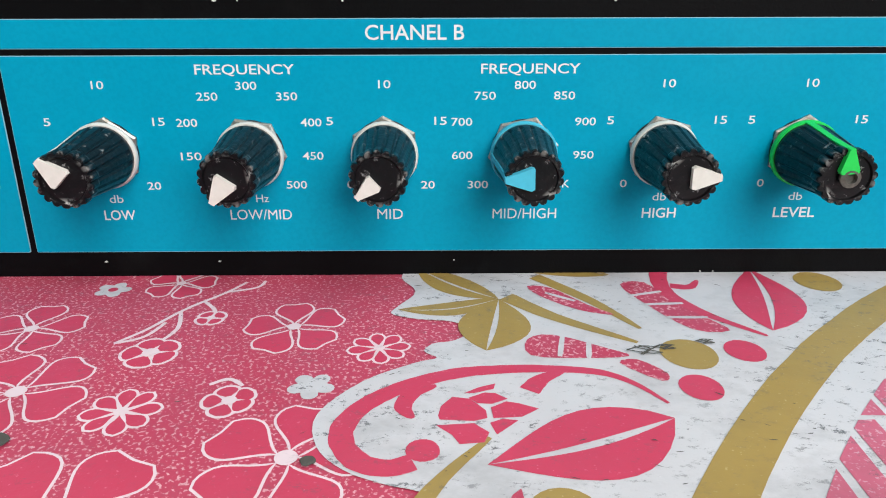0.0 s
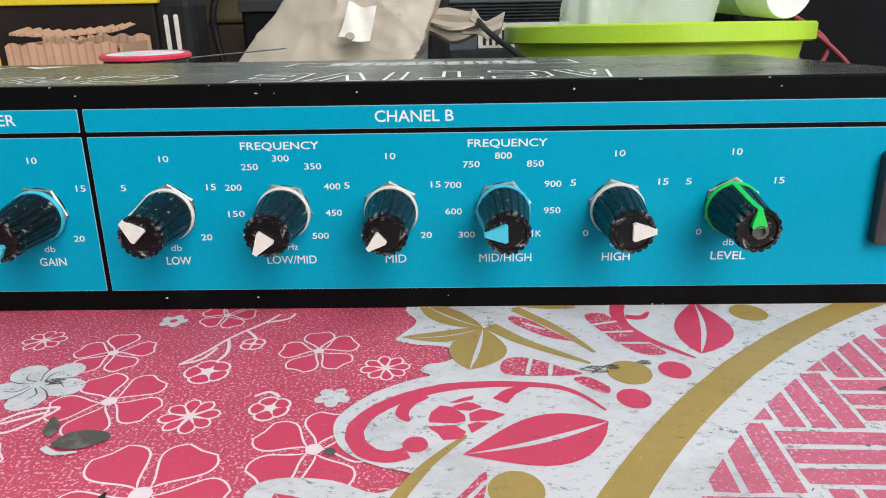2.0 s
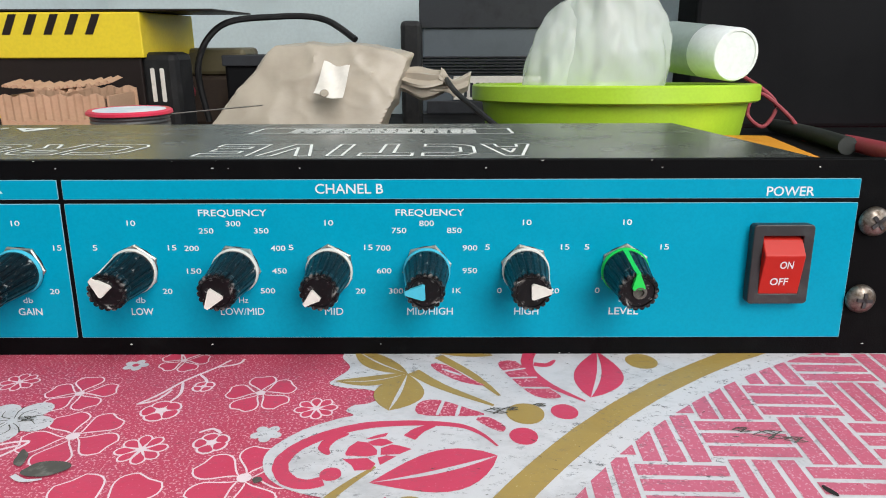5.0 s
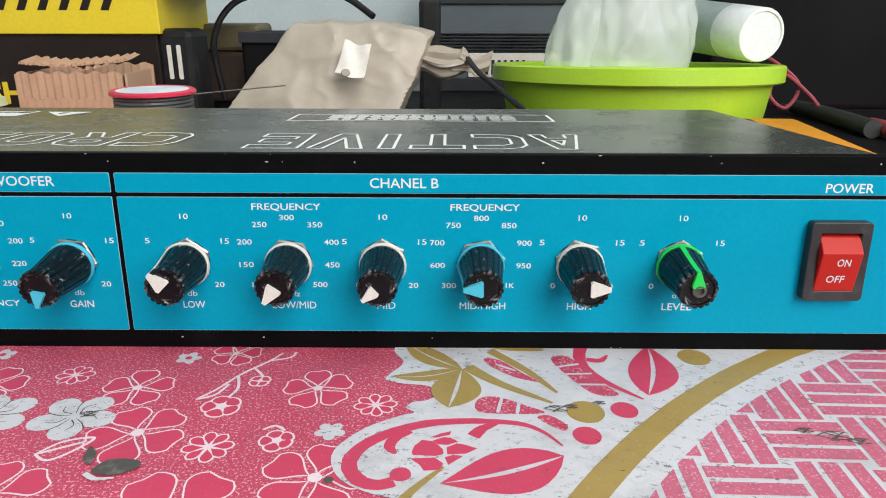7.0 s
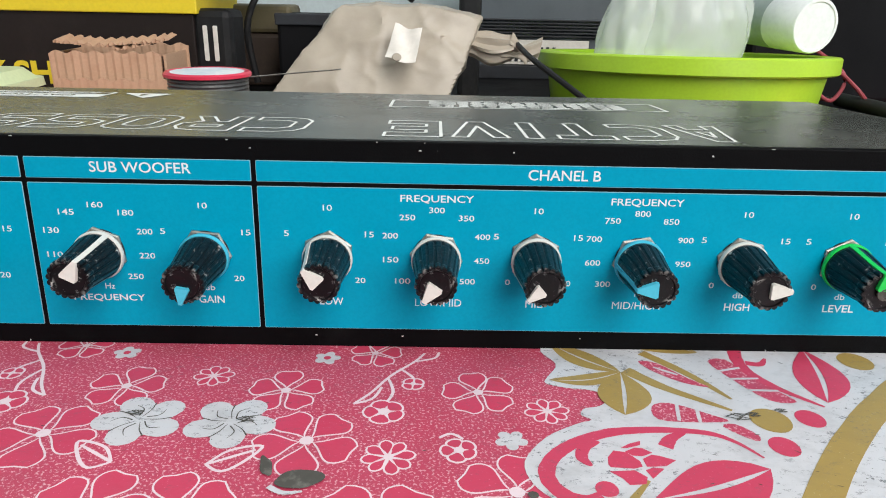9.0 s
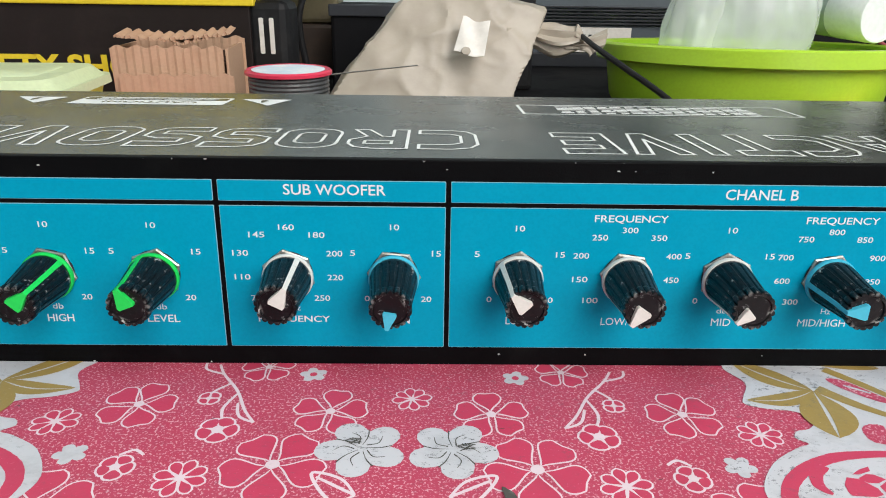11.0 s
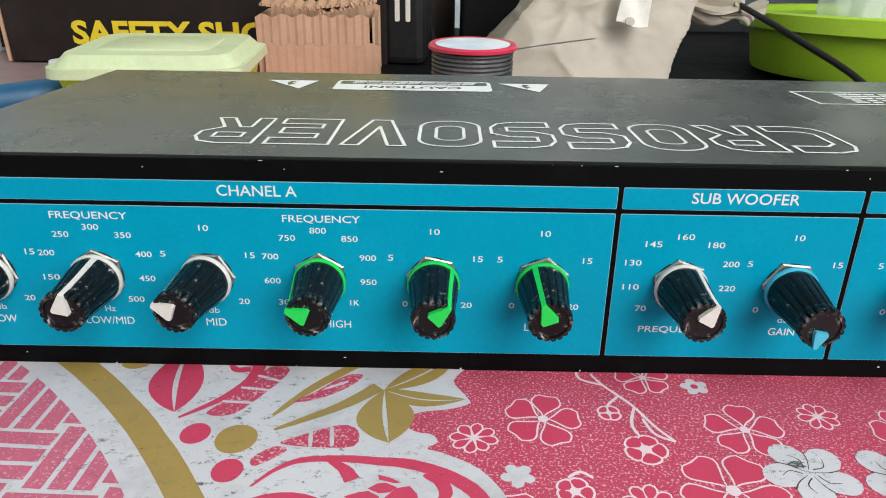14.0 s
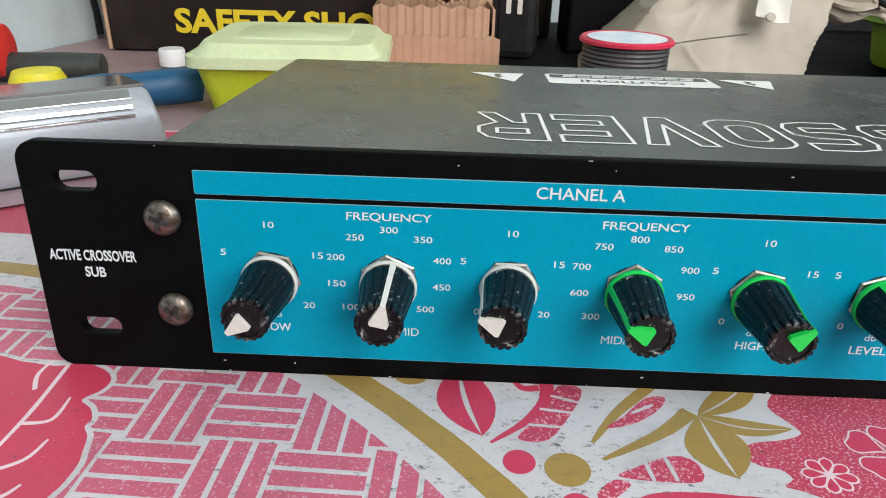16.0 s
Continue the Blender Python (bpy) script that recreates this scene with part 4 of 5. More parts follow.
# power switch
sx0, sx1, sz0, sz1 = 0.1854, 0.2004, 0.0152, 0.0358
switch = part("power_switch", moved(flat([rounded(sx0, sx1, sz0, sz1, 0.0008), rounded(sx0 + 0.0021, sx1 - 0.0021, sz0 + 0.0022, sz1 - 0.0024, 0.0003, 1)], 0.0012, 0.0003), Matrix.Translation((0, -0.0016, 0)) @ FACE), M_SWBLK, unit, "black framed rocker switch")
part("switch_well", box(sx0 + 0.001, sx1 - 0.001, -0.0004, 0.0008, sz0 + 0.001, sz1 - 0.001), M_SWBLK, switch)
bm = bmesh.new()
ra, rb = sx0 + 0.0023, sx1 - 0.0023
prof = ((0.0176, -0.0004), (0.0176, -0.0030), (0.0284, -0.0052), (0.0322, -0.0024), (0.0332, -0.0004))
left = [bm.verts.new((ra, y, z)) for z, y in prof]
right = [bm.verts.new((rb, y, z)) for z, y in prof]
for k in range(5):
    bm.faces.new((left[k], left[(k + 1) % 5], right[(k + 1) % 5], right[k]))
bm.faces.new(left), bm.faces.new(right[::-1])
bmesh.ops.bevel(bm, geom=bm.edges[:], offset=0.0003, segments=2, profile=0.5, affect="EDGES")
part("rocker", bm, M_SWRED, switch, "red translucent rocker")
for txt, z, w in (("ON", 0.0259, 0.0034), ("OFF", 0.0212, 0.0046)):
    y = -0.0030 - 0.0022 * (z - 0.0176) / 0.0108
    part("printed_word", moved(letters(txt, w, 0.0021, bold=0.012), Matrix.Translation(((ra + rb) / 2 + (0.0007 if txt == "ON" else -0.0004), y - 0.00012, z)) @ pose(0, 0, 0, 90 + 11.5)), M_PRINT, switch)


def screw(x, z, turn):
    s = part("screw", lathe([(0.0030, 0.0), (0.0039, 0.0004), (0.0038, 0.0012), (0.0030, 0.0021), (0.0016, 0.0026), (0.0001, 0.0027)], 28, TO_FRONT), M_SCREW, unit, "tarnished cross head screw", True)
    s.matrix_basis = pose(x, -0.0003, z, 0, turn, 0)
    for a in (0, 90):
        g = part("cross_slot", box(-0.0020, 0.0020, -0.00295, -0.0020, -0.00045, 0.00045), M_SWBLK, s)
        g.matrix_basis = pose(0, 0, 0, 0, a, 0)


for x, z, a in ((-0.2157, 0.0372, 20), (-0.2155, 0.0157, 35), (0.2166, 0.0365, 50), (0.2160, 0.0156, 5)):
    screw(x, z, a)

# chipped paint along the panel's edges
rnd = random.Random(4)
for k in range(150):
    x = rnd.uniform(X0 + 0.01, X1 - 0.01)
    top = k % 6 != 0
    w, h = rnd.uniform(0.0004, 0.0020) if top else rnd.uniform(0.0003, 0.0009), rnd.uniform(0.0002, 0.0005)
    zc = ZT - 0.0001 if top else rnd.choice((ZB + 0.0003, 0.0025, 0.0505))
    loop = [(x + w / 2 * math.cos(a) * rnd.uniform(0.6, 1.2), zc + h / 2 * math.sin(a) * rnd.uniform(0.6, 1.2)) for a in [2 * math.pi * q / 7 for q in range(7)]]
    if top:
        me = moved(flat([[(p[0], (p[1] - zc) * 1.5) for p in loop]], 0.00008), Matrix.Translation((0, rnd.uniform(0.0002, 0.0012), ZT + 0.00005)))
    else:
        me = moved(flat([loop], 0.00006), Matrix.Translation((0, -0.0001, 0)) @ FACE)
    part("paint_chip", me, M_CHIP, front_panel)

# case
TX0, TX1, TY1, TZ = -0.2168, 0.2045, 0.1285, 0.0520
case = part("case", box(TX0, TX1, 0.0031, TY1, 0.0075, TZ, 0.0008), M_TOP, unit, "black painted sheet steel case with dusty scratches")


def on_top(me, x, y, name, material, label="", lift=0.00012, turned=True):
    return part(name, moved(me, Matrix.Translation((x, y, TZ + lift)) @ pose(0, 0, 0, 0, 0, 180 if turned else 0)), material, case, label)


def block_letter(ch, w, h, t):
    """Outlines of a wide square-cut capital, w by h, with strokes t thick."""
    c, m = 0.24 * h, h / 2
    s = 0.27 * w if ch != "I" else 0.56 * w

    def ring(x0, x1, y0, y1, r):
        return rounded(x0, x1, y0, y1, r, 5)

    if ch == "O":
        return [ring(0, w, 0, h, c), ring(s, w - s, t, h - t, c * 0.45)]
    if ch == "I":
        return [[(w / 2 - s / 2, 0), (w / 2 + s / 2, 0), (w / 2 + s / 2, h), (w / 2 - s / 2, h)]]
    if ch == "T":
        return [[(0, h), (0, h - t), (w / 2 - s / 2, h - t), (w / 2 - s / 2, 0), (w / 2 + s / 2, 0), (w / 2 + s / 2, h - t), (w, h - t), (w, h)]]
    if ch == "V":
        return [[(0, h), (s, h), (w / 2, t * 1.3), (w - s, h), (w, h), (w / 2 + s * 0.6, 0), (w / 2 - s * 0.6, 0)]]
    if ch == "A":
        return [[(0, 0), (w / 2 - s * 0.6, h), (w / 2 + s * 0.6, h), (w, 0), (w - s, 0), (w * 0.70, h * 0.26), (w * 0.30, h * 0.26), (s, 0)], [(w * 0.37, h * 0.42), (w * 0.63, h * 0.42), (w / 2, h * 0.74)]]
    if ch == "E":
        return [[(0, 0), (w, 0), (w, t), (s, t), (s, m - t / 2), (w * 0.9, m - t / 2), (w * 0.9, m + t / 2), (s, m + t / 2), (s, h - t), (w, h - t), (w, h), (0, h)]]
    if ch == "C":
        return [[(w, 0), (w, t), (s + c * 0.4, t), (s, t + c * 0.4), (s, h - t - c * 0.4), (s + c * 0.4, h - t), (w, h - t), (w, h), (c, h), (c * 0.3, h - c * 0.3), (0, h - c), (0, c), (c * 0.3, c * 0.3), (c, 0)]]
    if ch == "S":
        return [[(0, 0), (w - c, 0), (w - c * 0.3, c * 0.3), (w, c), (w, m + t / 2 - c * 0.5), (w - c * 0.7, m + t / 2), (s, m + t / 2), (s, h - t), (w, h - t), (w, h), (c, h), (c * 0.3, h - c * 0.3), (0, h - c), (0, m - t / 2 + c * 0.5), (c * 0.7, m - t / 2), (w - s, m - t / 2), (w - s, t), (0, t)]]
    if ch == "R":
        return [[(0, 0), (s, 0), (s, m - t / 2), (w * 0.45, m - t / 2), (w - s, 0), (w, 0), (w * 0.72, m - t / 2), (w - c * 0.4, m - t / 2 + c * 0.3), (w, m + t * 0.3), (w, h - c), (w - c * 0.3, h - c * 0.3), (w - c, h), (0, h)], [(s, m + t / 2), (w - s, m + t / 2), (w - s, h - t), (s, h - t)]]
    return []


def block_word(txt, width, height, line):
    gap = 0.20
    widths = [0.5 if ch == "I" else 1.0 for ch in txt]
    u = width / (sum(widths) + gap * (len(txt) - 1))
    bm, x = bmesh.new(), -width / 2
    for ch, w in zip(txt, widths):
        for loop in block_letter(ch, w * u, height, height * 0.22):
            pts = [Vector((x + px, py - height / 2)) for px, py in loop]
            for a, b in zip(pts, pts[1:] + pts[:1]):
                if (b - a).length < 1e-7:
                    continue
                d = (b - a).normalized() * line * 0.62
                s = Vector((-d.y, d.x))
                f = bm.faces.new([bm.verts.new((*p, 0)) for p in (a - d * 0.8 - s, b + d * 0.8 - s, b + d * 0.8 + s, a - d * 0.8 + s)])
                f.normal_update()
        x += (w + gap) * u
    me = bpy.data.meshes.new("printed_word")
    bm.to_mesh(me)
    bm.free()
    return me


on_top(block_word("ACTIVE", 0.0950, 0.0300, 0.0007), 0.0845, 0.0275, "printed_word", M_INK)
on_top(block_word("CROSSOVER", 0.1650, 0.0280, 0.0007), -0.0675, 0.0302, "printed_word", M_INK)
for x, tipx in ((-0.1430, -0.1400), (-0.0595, -0.0575)):
    on_top(flat([[(x - 0.0092, 0.1090), (x + 0.0092, 0.1090), (tipx + 0.002, 0.0922)]]), 0, 0, "warning_triangle", M_INK, "white printed warning triangle", 0.00012, False)
    on_top(flat([[(x - 0.0005, 0.1065), (x + 0.0016, 0.1062), (x + 0.0004, 0.1030), (x + 0.0020, 0.1025), (x + 0.0002, 0.0985), (x - 0.0012, 0.1035)]]), 0, 0, "triangle_mark", M_TOP, "", 0.0002, False)
on_top(flat([rounded(-0.0275, 0.0275, -0.0095, 0.0095, 0.002)]), -0.0992, 0.1013, "caution_plate", M_INK, "white printed caution box")
on_top(letters("CAUTION!", 0.034, 0.0042, bold=0.02), -0.0992, 0.0975, "printed_word", M_TOP, "", 0.0002)
on_top(flat([rounded(-0.0262, 0.0262, -0.0032, 0.0032, 0.001)]), -0.0992, 0.1060, "caution_band", M_TOP, "", 0.0002)
for k in range(2):
    for q in range(9):
        on_top(flat([rounded(-0.0022, 0.0022, -0.0007, 0.0007, 0.0002)]), -0.1190 + q * 0.0049 + 0.0006 * (k % 2), 0.1045 + 0.0028 * k, "text_bar", M_INK, "", 0.00028)
on_top(flat([rounded(-0.0487, 0.0487, -0.0118, 0.0118, 0.0006, 1), rounded(-0.0476, 0.0476, -0.0107, 0.0107, 0.0004, 1)]), 0.0825, 0.0910, "notice_frame", M_INK, "white printed notice frame")
for k in range(5):
    for q in range(14):
        w = rnd.uniform(0.0014, 0.0026)
        on_top(flat([rounded(-w, w, -0.0011, 0.0011, 0.0002)]), 0.0500 + q * 0.0050, 0.0838 + 0.0036 * k, "text_bar", M_INK)

# ---- things behind the unit ----
# shoe box with a yellow lid
shoe = thing("shoe_box", "black and yellow safety shoe carton standing on the table", "shoe box", pose(-0.2730, 0.388, 0.0012, 0, 0, 1.5))
part("body", box(-0.140, 0.140, 0.0, 0.12, 0.0, 0.072, 0.001), M_SHOE, shoe, "black printed carton side")
lid = part("lid", box(-0.142, 0.144, -0.003, 0.123, 0.066, 0.100, 0.001), M_YEL, shoe, "yellow carton lid with black hatching")
for k in range(16):
    x = -0.136 + k * 0.0158
    part("hatch_stripe", moved(flat([[(x, 0.0835), (x + 0.0062, 0.0835), (x + 0.0135, 0.0985), (x + 0.0073, 0.0985)]], 0.0001), Matrix.Translation((0, -0.0033, 0)) @ FACE), M_SHOE, lid)
part("open_flap", box(-0.146, 0.200, -0.002, 0.12, 0.1008, 0.1022, 0.0004), M_SHOE, shoe, "dark carton flap")
part("printed_word", moved(letters("SAFETY SHOES", 0.170, 0.0175, bold=0.035), Matrix.Translation((-0.0065, -0.0003, 0.0215)) @ FACE), M_YEL, shoe, "yellow block letters")
part("carton_edge", box(-0.1425, -0.1402, -0.001, 0.02, 0.0, 0.067, 0.0005), M_CARD, shoe, "raw carton edge")

# strap with white marks, brown case, cable
strap = thing("tool_pouch", "dark fabric tool pouch with two white marks", "pouch", pose(-0.121, 0.392, 0.0012, 0, 0, -8))
part("body", box(-0.016, 0.016, 0.0, 0.03, 0.0, 0.070, 0.006), M_CABLE, strap)
for x in (-0.006, 0.002):
    part("white_mark", moved(flat([rounded(x, x + 0.0035, 0.032, 0.058, 0.001)], 0.0002), Matrix.Translation((0, -0.0004, 0)) @ FACE), M_PAPER, strap)
case2 = thing("brown_case", "old brown and black equipment case with a red badge", "case", pose(-0.1160, 0.500, 0.0012, 0, 0, 2))
part("body", box(-0.035, 0.034, 0.0, 0.055, 0.0, 0.047, 0.004), M_BODY, case2, "dirty dark brown body")
part("cover", box(-0.036, 0.035, -0.002, 0.056, 0.047, 0.071, 0.004), M_BROWN, case2, "worn brown cover")
part("badge", lathe([(0.0001, 0), (0.008, 0.0), (0.008, 0.003), (0.0001, 0.004)], 14, pose(-0.022, 0.0, 0.032, 90)), M_CABRED, case2, "dull red badge")
cab = tagged(link("black_cable", tube([(-0.10, 0.44, 0.012), (-0.105, 0.44, 0.06), (-0.085, 0.45, 0.092), (-0.04, 0.46, 0.099), (0.0, 0.46, 0.097), (0.03, 0.44, 0.080)], 0.0028), M_CABLE, smooth=True), "thick black cable looping over the brown case", "cable")
cab2 = tagged(link("black_cable", tube([(0.101, 0.432, 0.050), (0.103, 0.380, 0.056), (0.112, 0.314, 0.047), (0.126, 0.286, 0.037), (0.140, 0.262, 0.027), (0.155, 0.240, 0.014), (0.175, 0.222, 0.0034)], 0.0019), M_CABLE, smooth=True), "black cable hanging between the plastic bag and the tub", "cable")


# cut cardboard box
card = thing("cardboard_box", "small torn brown cardboard box, half crushed", "cardboard box", pose(-0.1755, 0.335, 0.0012, 0, 0, 3) @ Matrix.Scale(0.89, 4))


def corrugated(x0, x1, y0, y1, z0, z1, wave):
    bm = bmesh.new()
    n = 40
    rows = []
    for y in (y0, y1):
        for z in (z0, z1):
            rows.append([bm.verts.new((x0 + (x1 - x0) * i / n, y + wave * math.sin(i * 2.1) + wave * 0.8 * math.sin(i * 0.7), z + (0.0012 * math.sin(i * 0.9) if z == z1 else 0))) for i in range(n + 1)])
    order = (rows[0], rows[1], rows[3], rows[2])
    for a, b in zip(order, order[1:] + order[:1]):
        for i in range(n):
            bm.faces.new((a[i], a[i + 1], b[i + 1], b[i]))
    bm.faces.new([r[0] for r in order])
    bm.faces.new([r[-1] for r in order][::-1])
    return bm


part("front_panel", corrugated(-0.042, 0.040, 0.0, 0.002, 0.0, 0.047, 0.0004), M_CARD, card)
part("front_flap", corrugated(-0.038, 0.048, -0.005, -0.003, 0.0, 0.027, 0.00015), M_CARD, card, "folded smooth flap")
part("back_panel", corrugated(-0.042, 0.046, 0.055, 0.057, 0.0, 0.050, 0.0003), M_CARD, card)
for x in (-0.043, 0.043):
    part("side_panel", box(x - 0.001, x + 0.001, 0.0, 0.056, 0.0, 0.046, 0.0003), M_CARD, card)
# plate near the top; its dark colour paints the shade of the hollow
part("shaded_inner_plate", box(-0.040, 0.041, 0.004, 0.052, 0.036, 0.040), M_CARDSHADE, card, "plate in the box, coloured dark as its shaded inside")
for k, (x0, x1, z, t) in enumerate(((-0.041, 0.005, 0.050, 4), (-0.008, 0.040, 0.051, -5), (0.004, 0.047, 0.046, -12))):
    f = part("torn_flap", corrugated(x0, x1, 0.004, 0.030, 0, 0.0016, 0.0012), M_CARD, card, "torn curling flap")
    f.matrix_basis = pose(0, 0, z, 6, t, 0)

# wire spool
spool = thing("wire_spool", "spool of dark grey wire with a pink red rim", "wire spool", pose(-0.0745, 0.230, 0.0012) @ Matrix.Diagonal((0.92, 0.92, 0.97, 1)))
part("bottom_flange", lathe([(0.0002, 0.0), (0.0245, 0.0), (0.0248, 0.0015), (0.0245, 0.003), (0.0002, 0.003)], 40), M_SPRED, spool, smooth=True)
part("winding", lathe([(0.010, 0.003)] + [(0.0228 + 0.0006 * (k % 2), 0.003 + 0.0011 * k) for k in range(35)] + [(0.010, 0.0410)], 40), M_WIRE, spool, "wound dark grey wire")
part("top_flange", lathe([(0.0030, 0.0408), (0.0240, 0.0408), (0.0252, 0.0413), (0.0252, 0.0428), (0.0240, 0.0438), (0.0222, 0.0432), (0.0030, 0.0430)], 40), M_SPRED, spool, "pink red plastic rim", True)
part("paper_label", lathe([(0.0032, 0.0434), (0.0212, 0.0434), (0.0212, 0.0436), (0.0032, 0.0436)], 40), M_LABEL, spool, "pale blue paper label")
part("loose_wire", tube([(0.022, 0.0, 0.0405), (0.045, 0.015, 0.0415), (0.075, 0.03, 0.043)], 0.0004, 5), M_NUT, spool)

# beige carrier bag
bag = thing("plastic_bag", "crumpled beige plastic bag with a knotted neck and white tag", "plastic bag", pose(0.022, 0.358, 0.0012) @ Matrix.Diagonal((1.12, 1.0, 0.98, 1)))


def bag_body():
    bm = bmesh.new()
    bmesh.ops.create_icosphere(bm, subdivisions=6, radius=1)
    for v in bm.verts:
        d = v.co.normalized()
        m = max(abs(d.x), abs(d.y), abs(d.z))
        q = d * (0.82 / m + 0.18)
        h = min(1.0, max(0.0, 0.5 + 0.52 * q.z))
        left, right = -0.090 + 0.056 * h, 0.030 + 0.024 * h
        deep = 0.052 - 0.036 * h
        x = (left + right) / 2 + (right - left) / 2 * q.x
        y = deep * q.y
        z = 0.077 * h - 0.010 * h * max(0.0, q.x) ** 2
        c = Vector((x * 26, y * 26, z * 26))
        soft = noise.fractal(c * 0.7, 1.0, 2.0, 3)
        crease = (1 - abs(noise.noise(Vector((x * 30 + z * 22, y * 20, z * 16 - x * 14))))) ** 6
        line = (1 - abs(noise.noise(Vector((x * 55 - z * 40, y * 40 + 3, z * 50 + x * 30))))) ** 8
        k = 0.0030 * soft + 0.0022 * crease + 0.0008 * line
        v.co = Vector((x + d.x * k, y + d.y * k, max(0.0, z + d.z * k)))
    return bm


part("bag_body", bag_body(), M_BAG, bag, smooth=True)


def gathered(p0, p1, r0, r1, lobes, seed):
    """Pleated neck between two points."""
    bm = bmesh.new()
    a, b = Vector(p0), Vector(p1)
    d = (b - a).normalized()
    s = d.cross(Vector((0, 0, 1))).normalized()
    u = s.cross(d)
    rings = []
    for i in range(13):
        t = i / 12
        r = r0 + (r1 - r0) * t
        r *= 1 - 0.45 * math.sin(math.pi * min(1, t * 1.4)) ** 2 if r1 < r0 * 2 else 1
        c = a.lerp(b, t) + u * 0.003 * math.sin(t * 5 + seed)
        ring = []
        for k in range(36):
            an = 2 * math.pi * k / 36
            rr = r * (1 + 0.24 * math.sin(lobes * an + seed + 2 * t) + 0.12 * math.sin(3 * an + seed))
            ring.append(bm.verts.new(c + rr * (math.cos(an) * s + math.sin(an) * u)))
        rings.append(ring)
    for p, q in zip(rings, rings[1:]):
        for k in range(36):
            bm.faces.new((p[k], p[(k + 1) % 36], q[(k + 1) % 36], q[k]))
    bm.faces.new(rings[0][::-1]), bm.faces.new(rings[-1])
    return bm


part("bag_neck", gathered((0.030, -0.003, 0.052), (0.074, -0.008, 0.052), 0.017, 0.007, 7, 1.0), M_BAG, bag, "gathered bag neck", True)
part("knot_tail", gathered((0.071, -0.008, 0.052), (0.090, -0.010, 0.049), 0.006, 0.006, 5, 2.0), M_BAG, bag, "knotted bag end", True)
part("knot_tail", gathered((0.068, -0.010, 0.050), (0.082, -0.014, 0.041), 0.004, 0.003, 4, 4.0), M_BAG, bag, "knotted bag end", True)


def curled(w, h, curl, seed):
    """Small sheet of paper, curling at its lower end."""
    bm = bmesh.new()
    rows = []
    for back in (0, 1):
        for j in range(11):
            v = j / 10
            rows.append([bm.verts.new(((i / 8 - 0.5) * w * (1 - 0.12 * (v - 0.5)), 0.0006 * back - curl * (1 - v) ** 3 + 0.0012 * math.sin(i * 0.9 + v * 4 + seed), (v - 0.5) * h + 0.0012 * math.sin(i * 0.8 + seed))) for i in range(9)])
    a, b = rows[:11], rows[11:]
    for g in (a, b):
        for p, q in zip(g, g[1:]):
            for i in range(8):
                bm.faces.new((p[i], p[i + 1], q[i + 1], q[i]))
    for i in range(8):
        bm.faces.new((a[0][i], a[0][i + 1], b[0][i + 1], b[0][i]))
        bm.faces.new((a[-1][i], a[-1][i + 1], b[-1][i + 1], b[-1][i]))
    for j in range(10):
        bm.faces.new((a[j][0], a[j + 1][0], b[j + 1][0], b[j][0]))
        bm.faces.new((a[j][-1], a[j + 1][-1], b[j + 1][-1], b[j][-1]))
    return bm


tg = part("paper_tag", curled(0.017, 0.025, 0.006, 1.0), M_PAPER, bag, "crumpled white paper tag", True)
tg.matrix_basis = pose(0.006, -0.042, 0.053, -22, 10, -4)
part("tag_hole", lathe([(0.0001, 0), (0.0028, 0.0), (0.0024, 0.0006), (0.0001, 0.0006)], 12, pose(0.002, -0.0525, 0.046, 70)), M_BAG, bag)

# green tub with a clear bag and a cup
tub = thing("plastic_tub", "round lime green plastic tub with a thick rim", "tub", pose(0.232, 0.372, 0.0062, -3.0) @ Matrix.Diagonal((1, 1, 0.84, 1)))
part("tub_wall", lathe([(0.070, 0.0), (0.0925, 0.0), (0.0940, 0.003), (0.0990, 0.040), (0.0990, 0.044), (0.0965, 0.044), (0.0915, 0.004), (0.0700, 0.003)], 64), M_TUB, tub, smooth=True)
part("tub_base", lathe([(0.0001, 0.0005), (0.0700, 0.0005), (0.0700, 0.003), (0.0001, 0.003)], 48), M_TUB, tub)
part("rim", lathe([(0.0980, 0.0350), (0.1045, 0.0350), (0.1058, 0.0362), (0.1058, 0.0478), (0.1045, 0.0492), (0.0985, 0.0492), (0.0965, 0.0480), (0.0965, 0.0440)], 64), M_TUB, tub, "rolled rim", True)


def film_bag(w, d, h, seed):
    bm = bmesh.new()
    bmesh.ops.create_icosphere(bm, subdivisions=5, radius=1)
    for v in bm.verts:
        n = v.co.normalized()
        f = noise.fractal(n * 1.3 + Vector((seed, 0, 0)), 1.0, 2.0, 3)
        pleat = abs(math.sin(5 * math.atan2(n.y, n.x) + 3 * n.z + seed)) ** 2
        r = 1 + 0.15 * f - 0.05 * pleat * (0.4 + 0.6 * (0.5 + 0.5 * n.z))
        v.co = Vector((n.x * w * r, n.y * d * r, h * (0.5 + 0.5 * n.z * (1 + 0.1 * f))))
    return bm


fb = thing("clear_bag", "bunched clear plastic bag lying in the green tub", "plastic bag", pose(0.2240, 0.352, 0.0120))
big = part("film", film_bag(0.042, 0.038, 0.118, 1.3), M_CLEAR, fb, smooth=True)
sm = part("film_fold", film_bag(0.024, 0.026, 0.098, 4.1), M_CLEAR, fb, "slack fold of the bag", True)
sm.matrix_basis = pose(-0.046, 0.0, 0.0, 0, 12, 0)

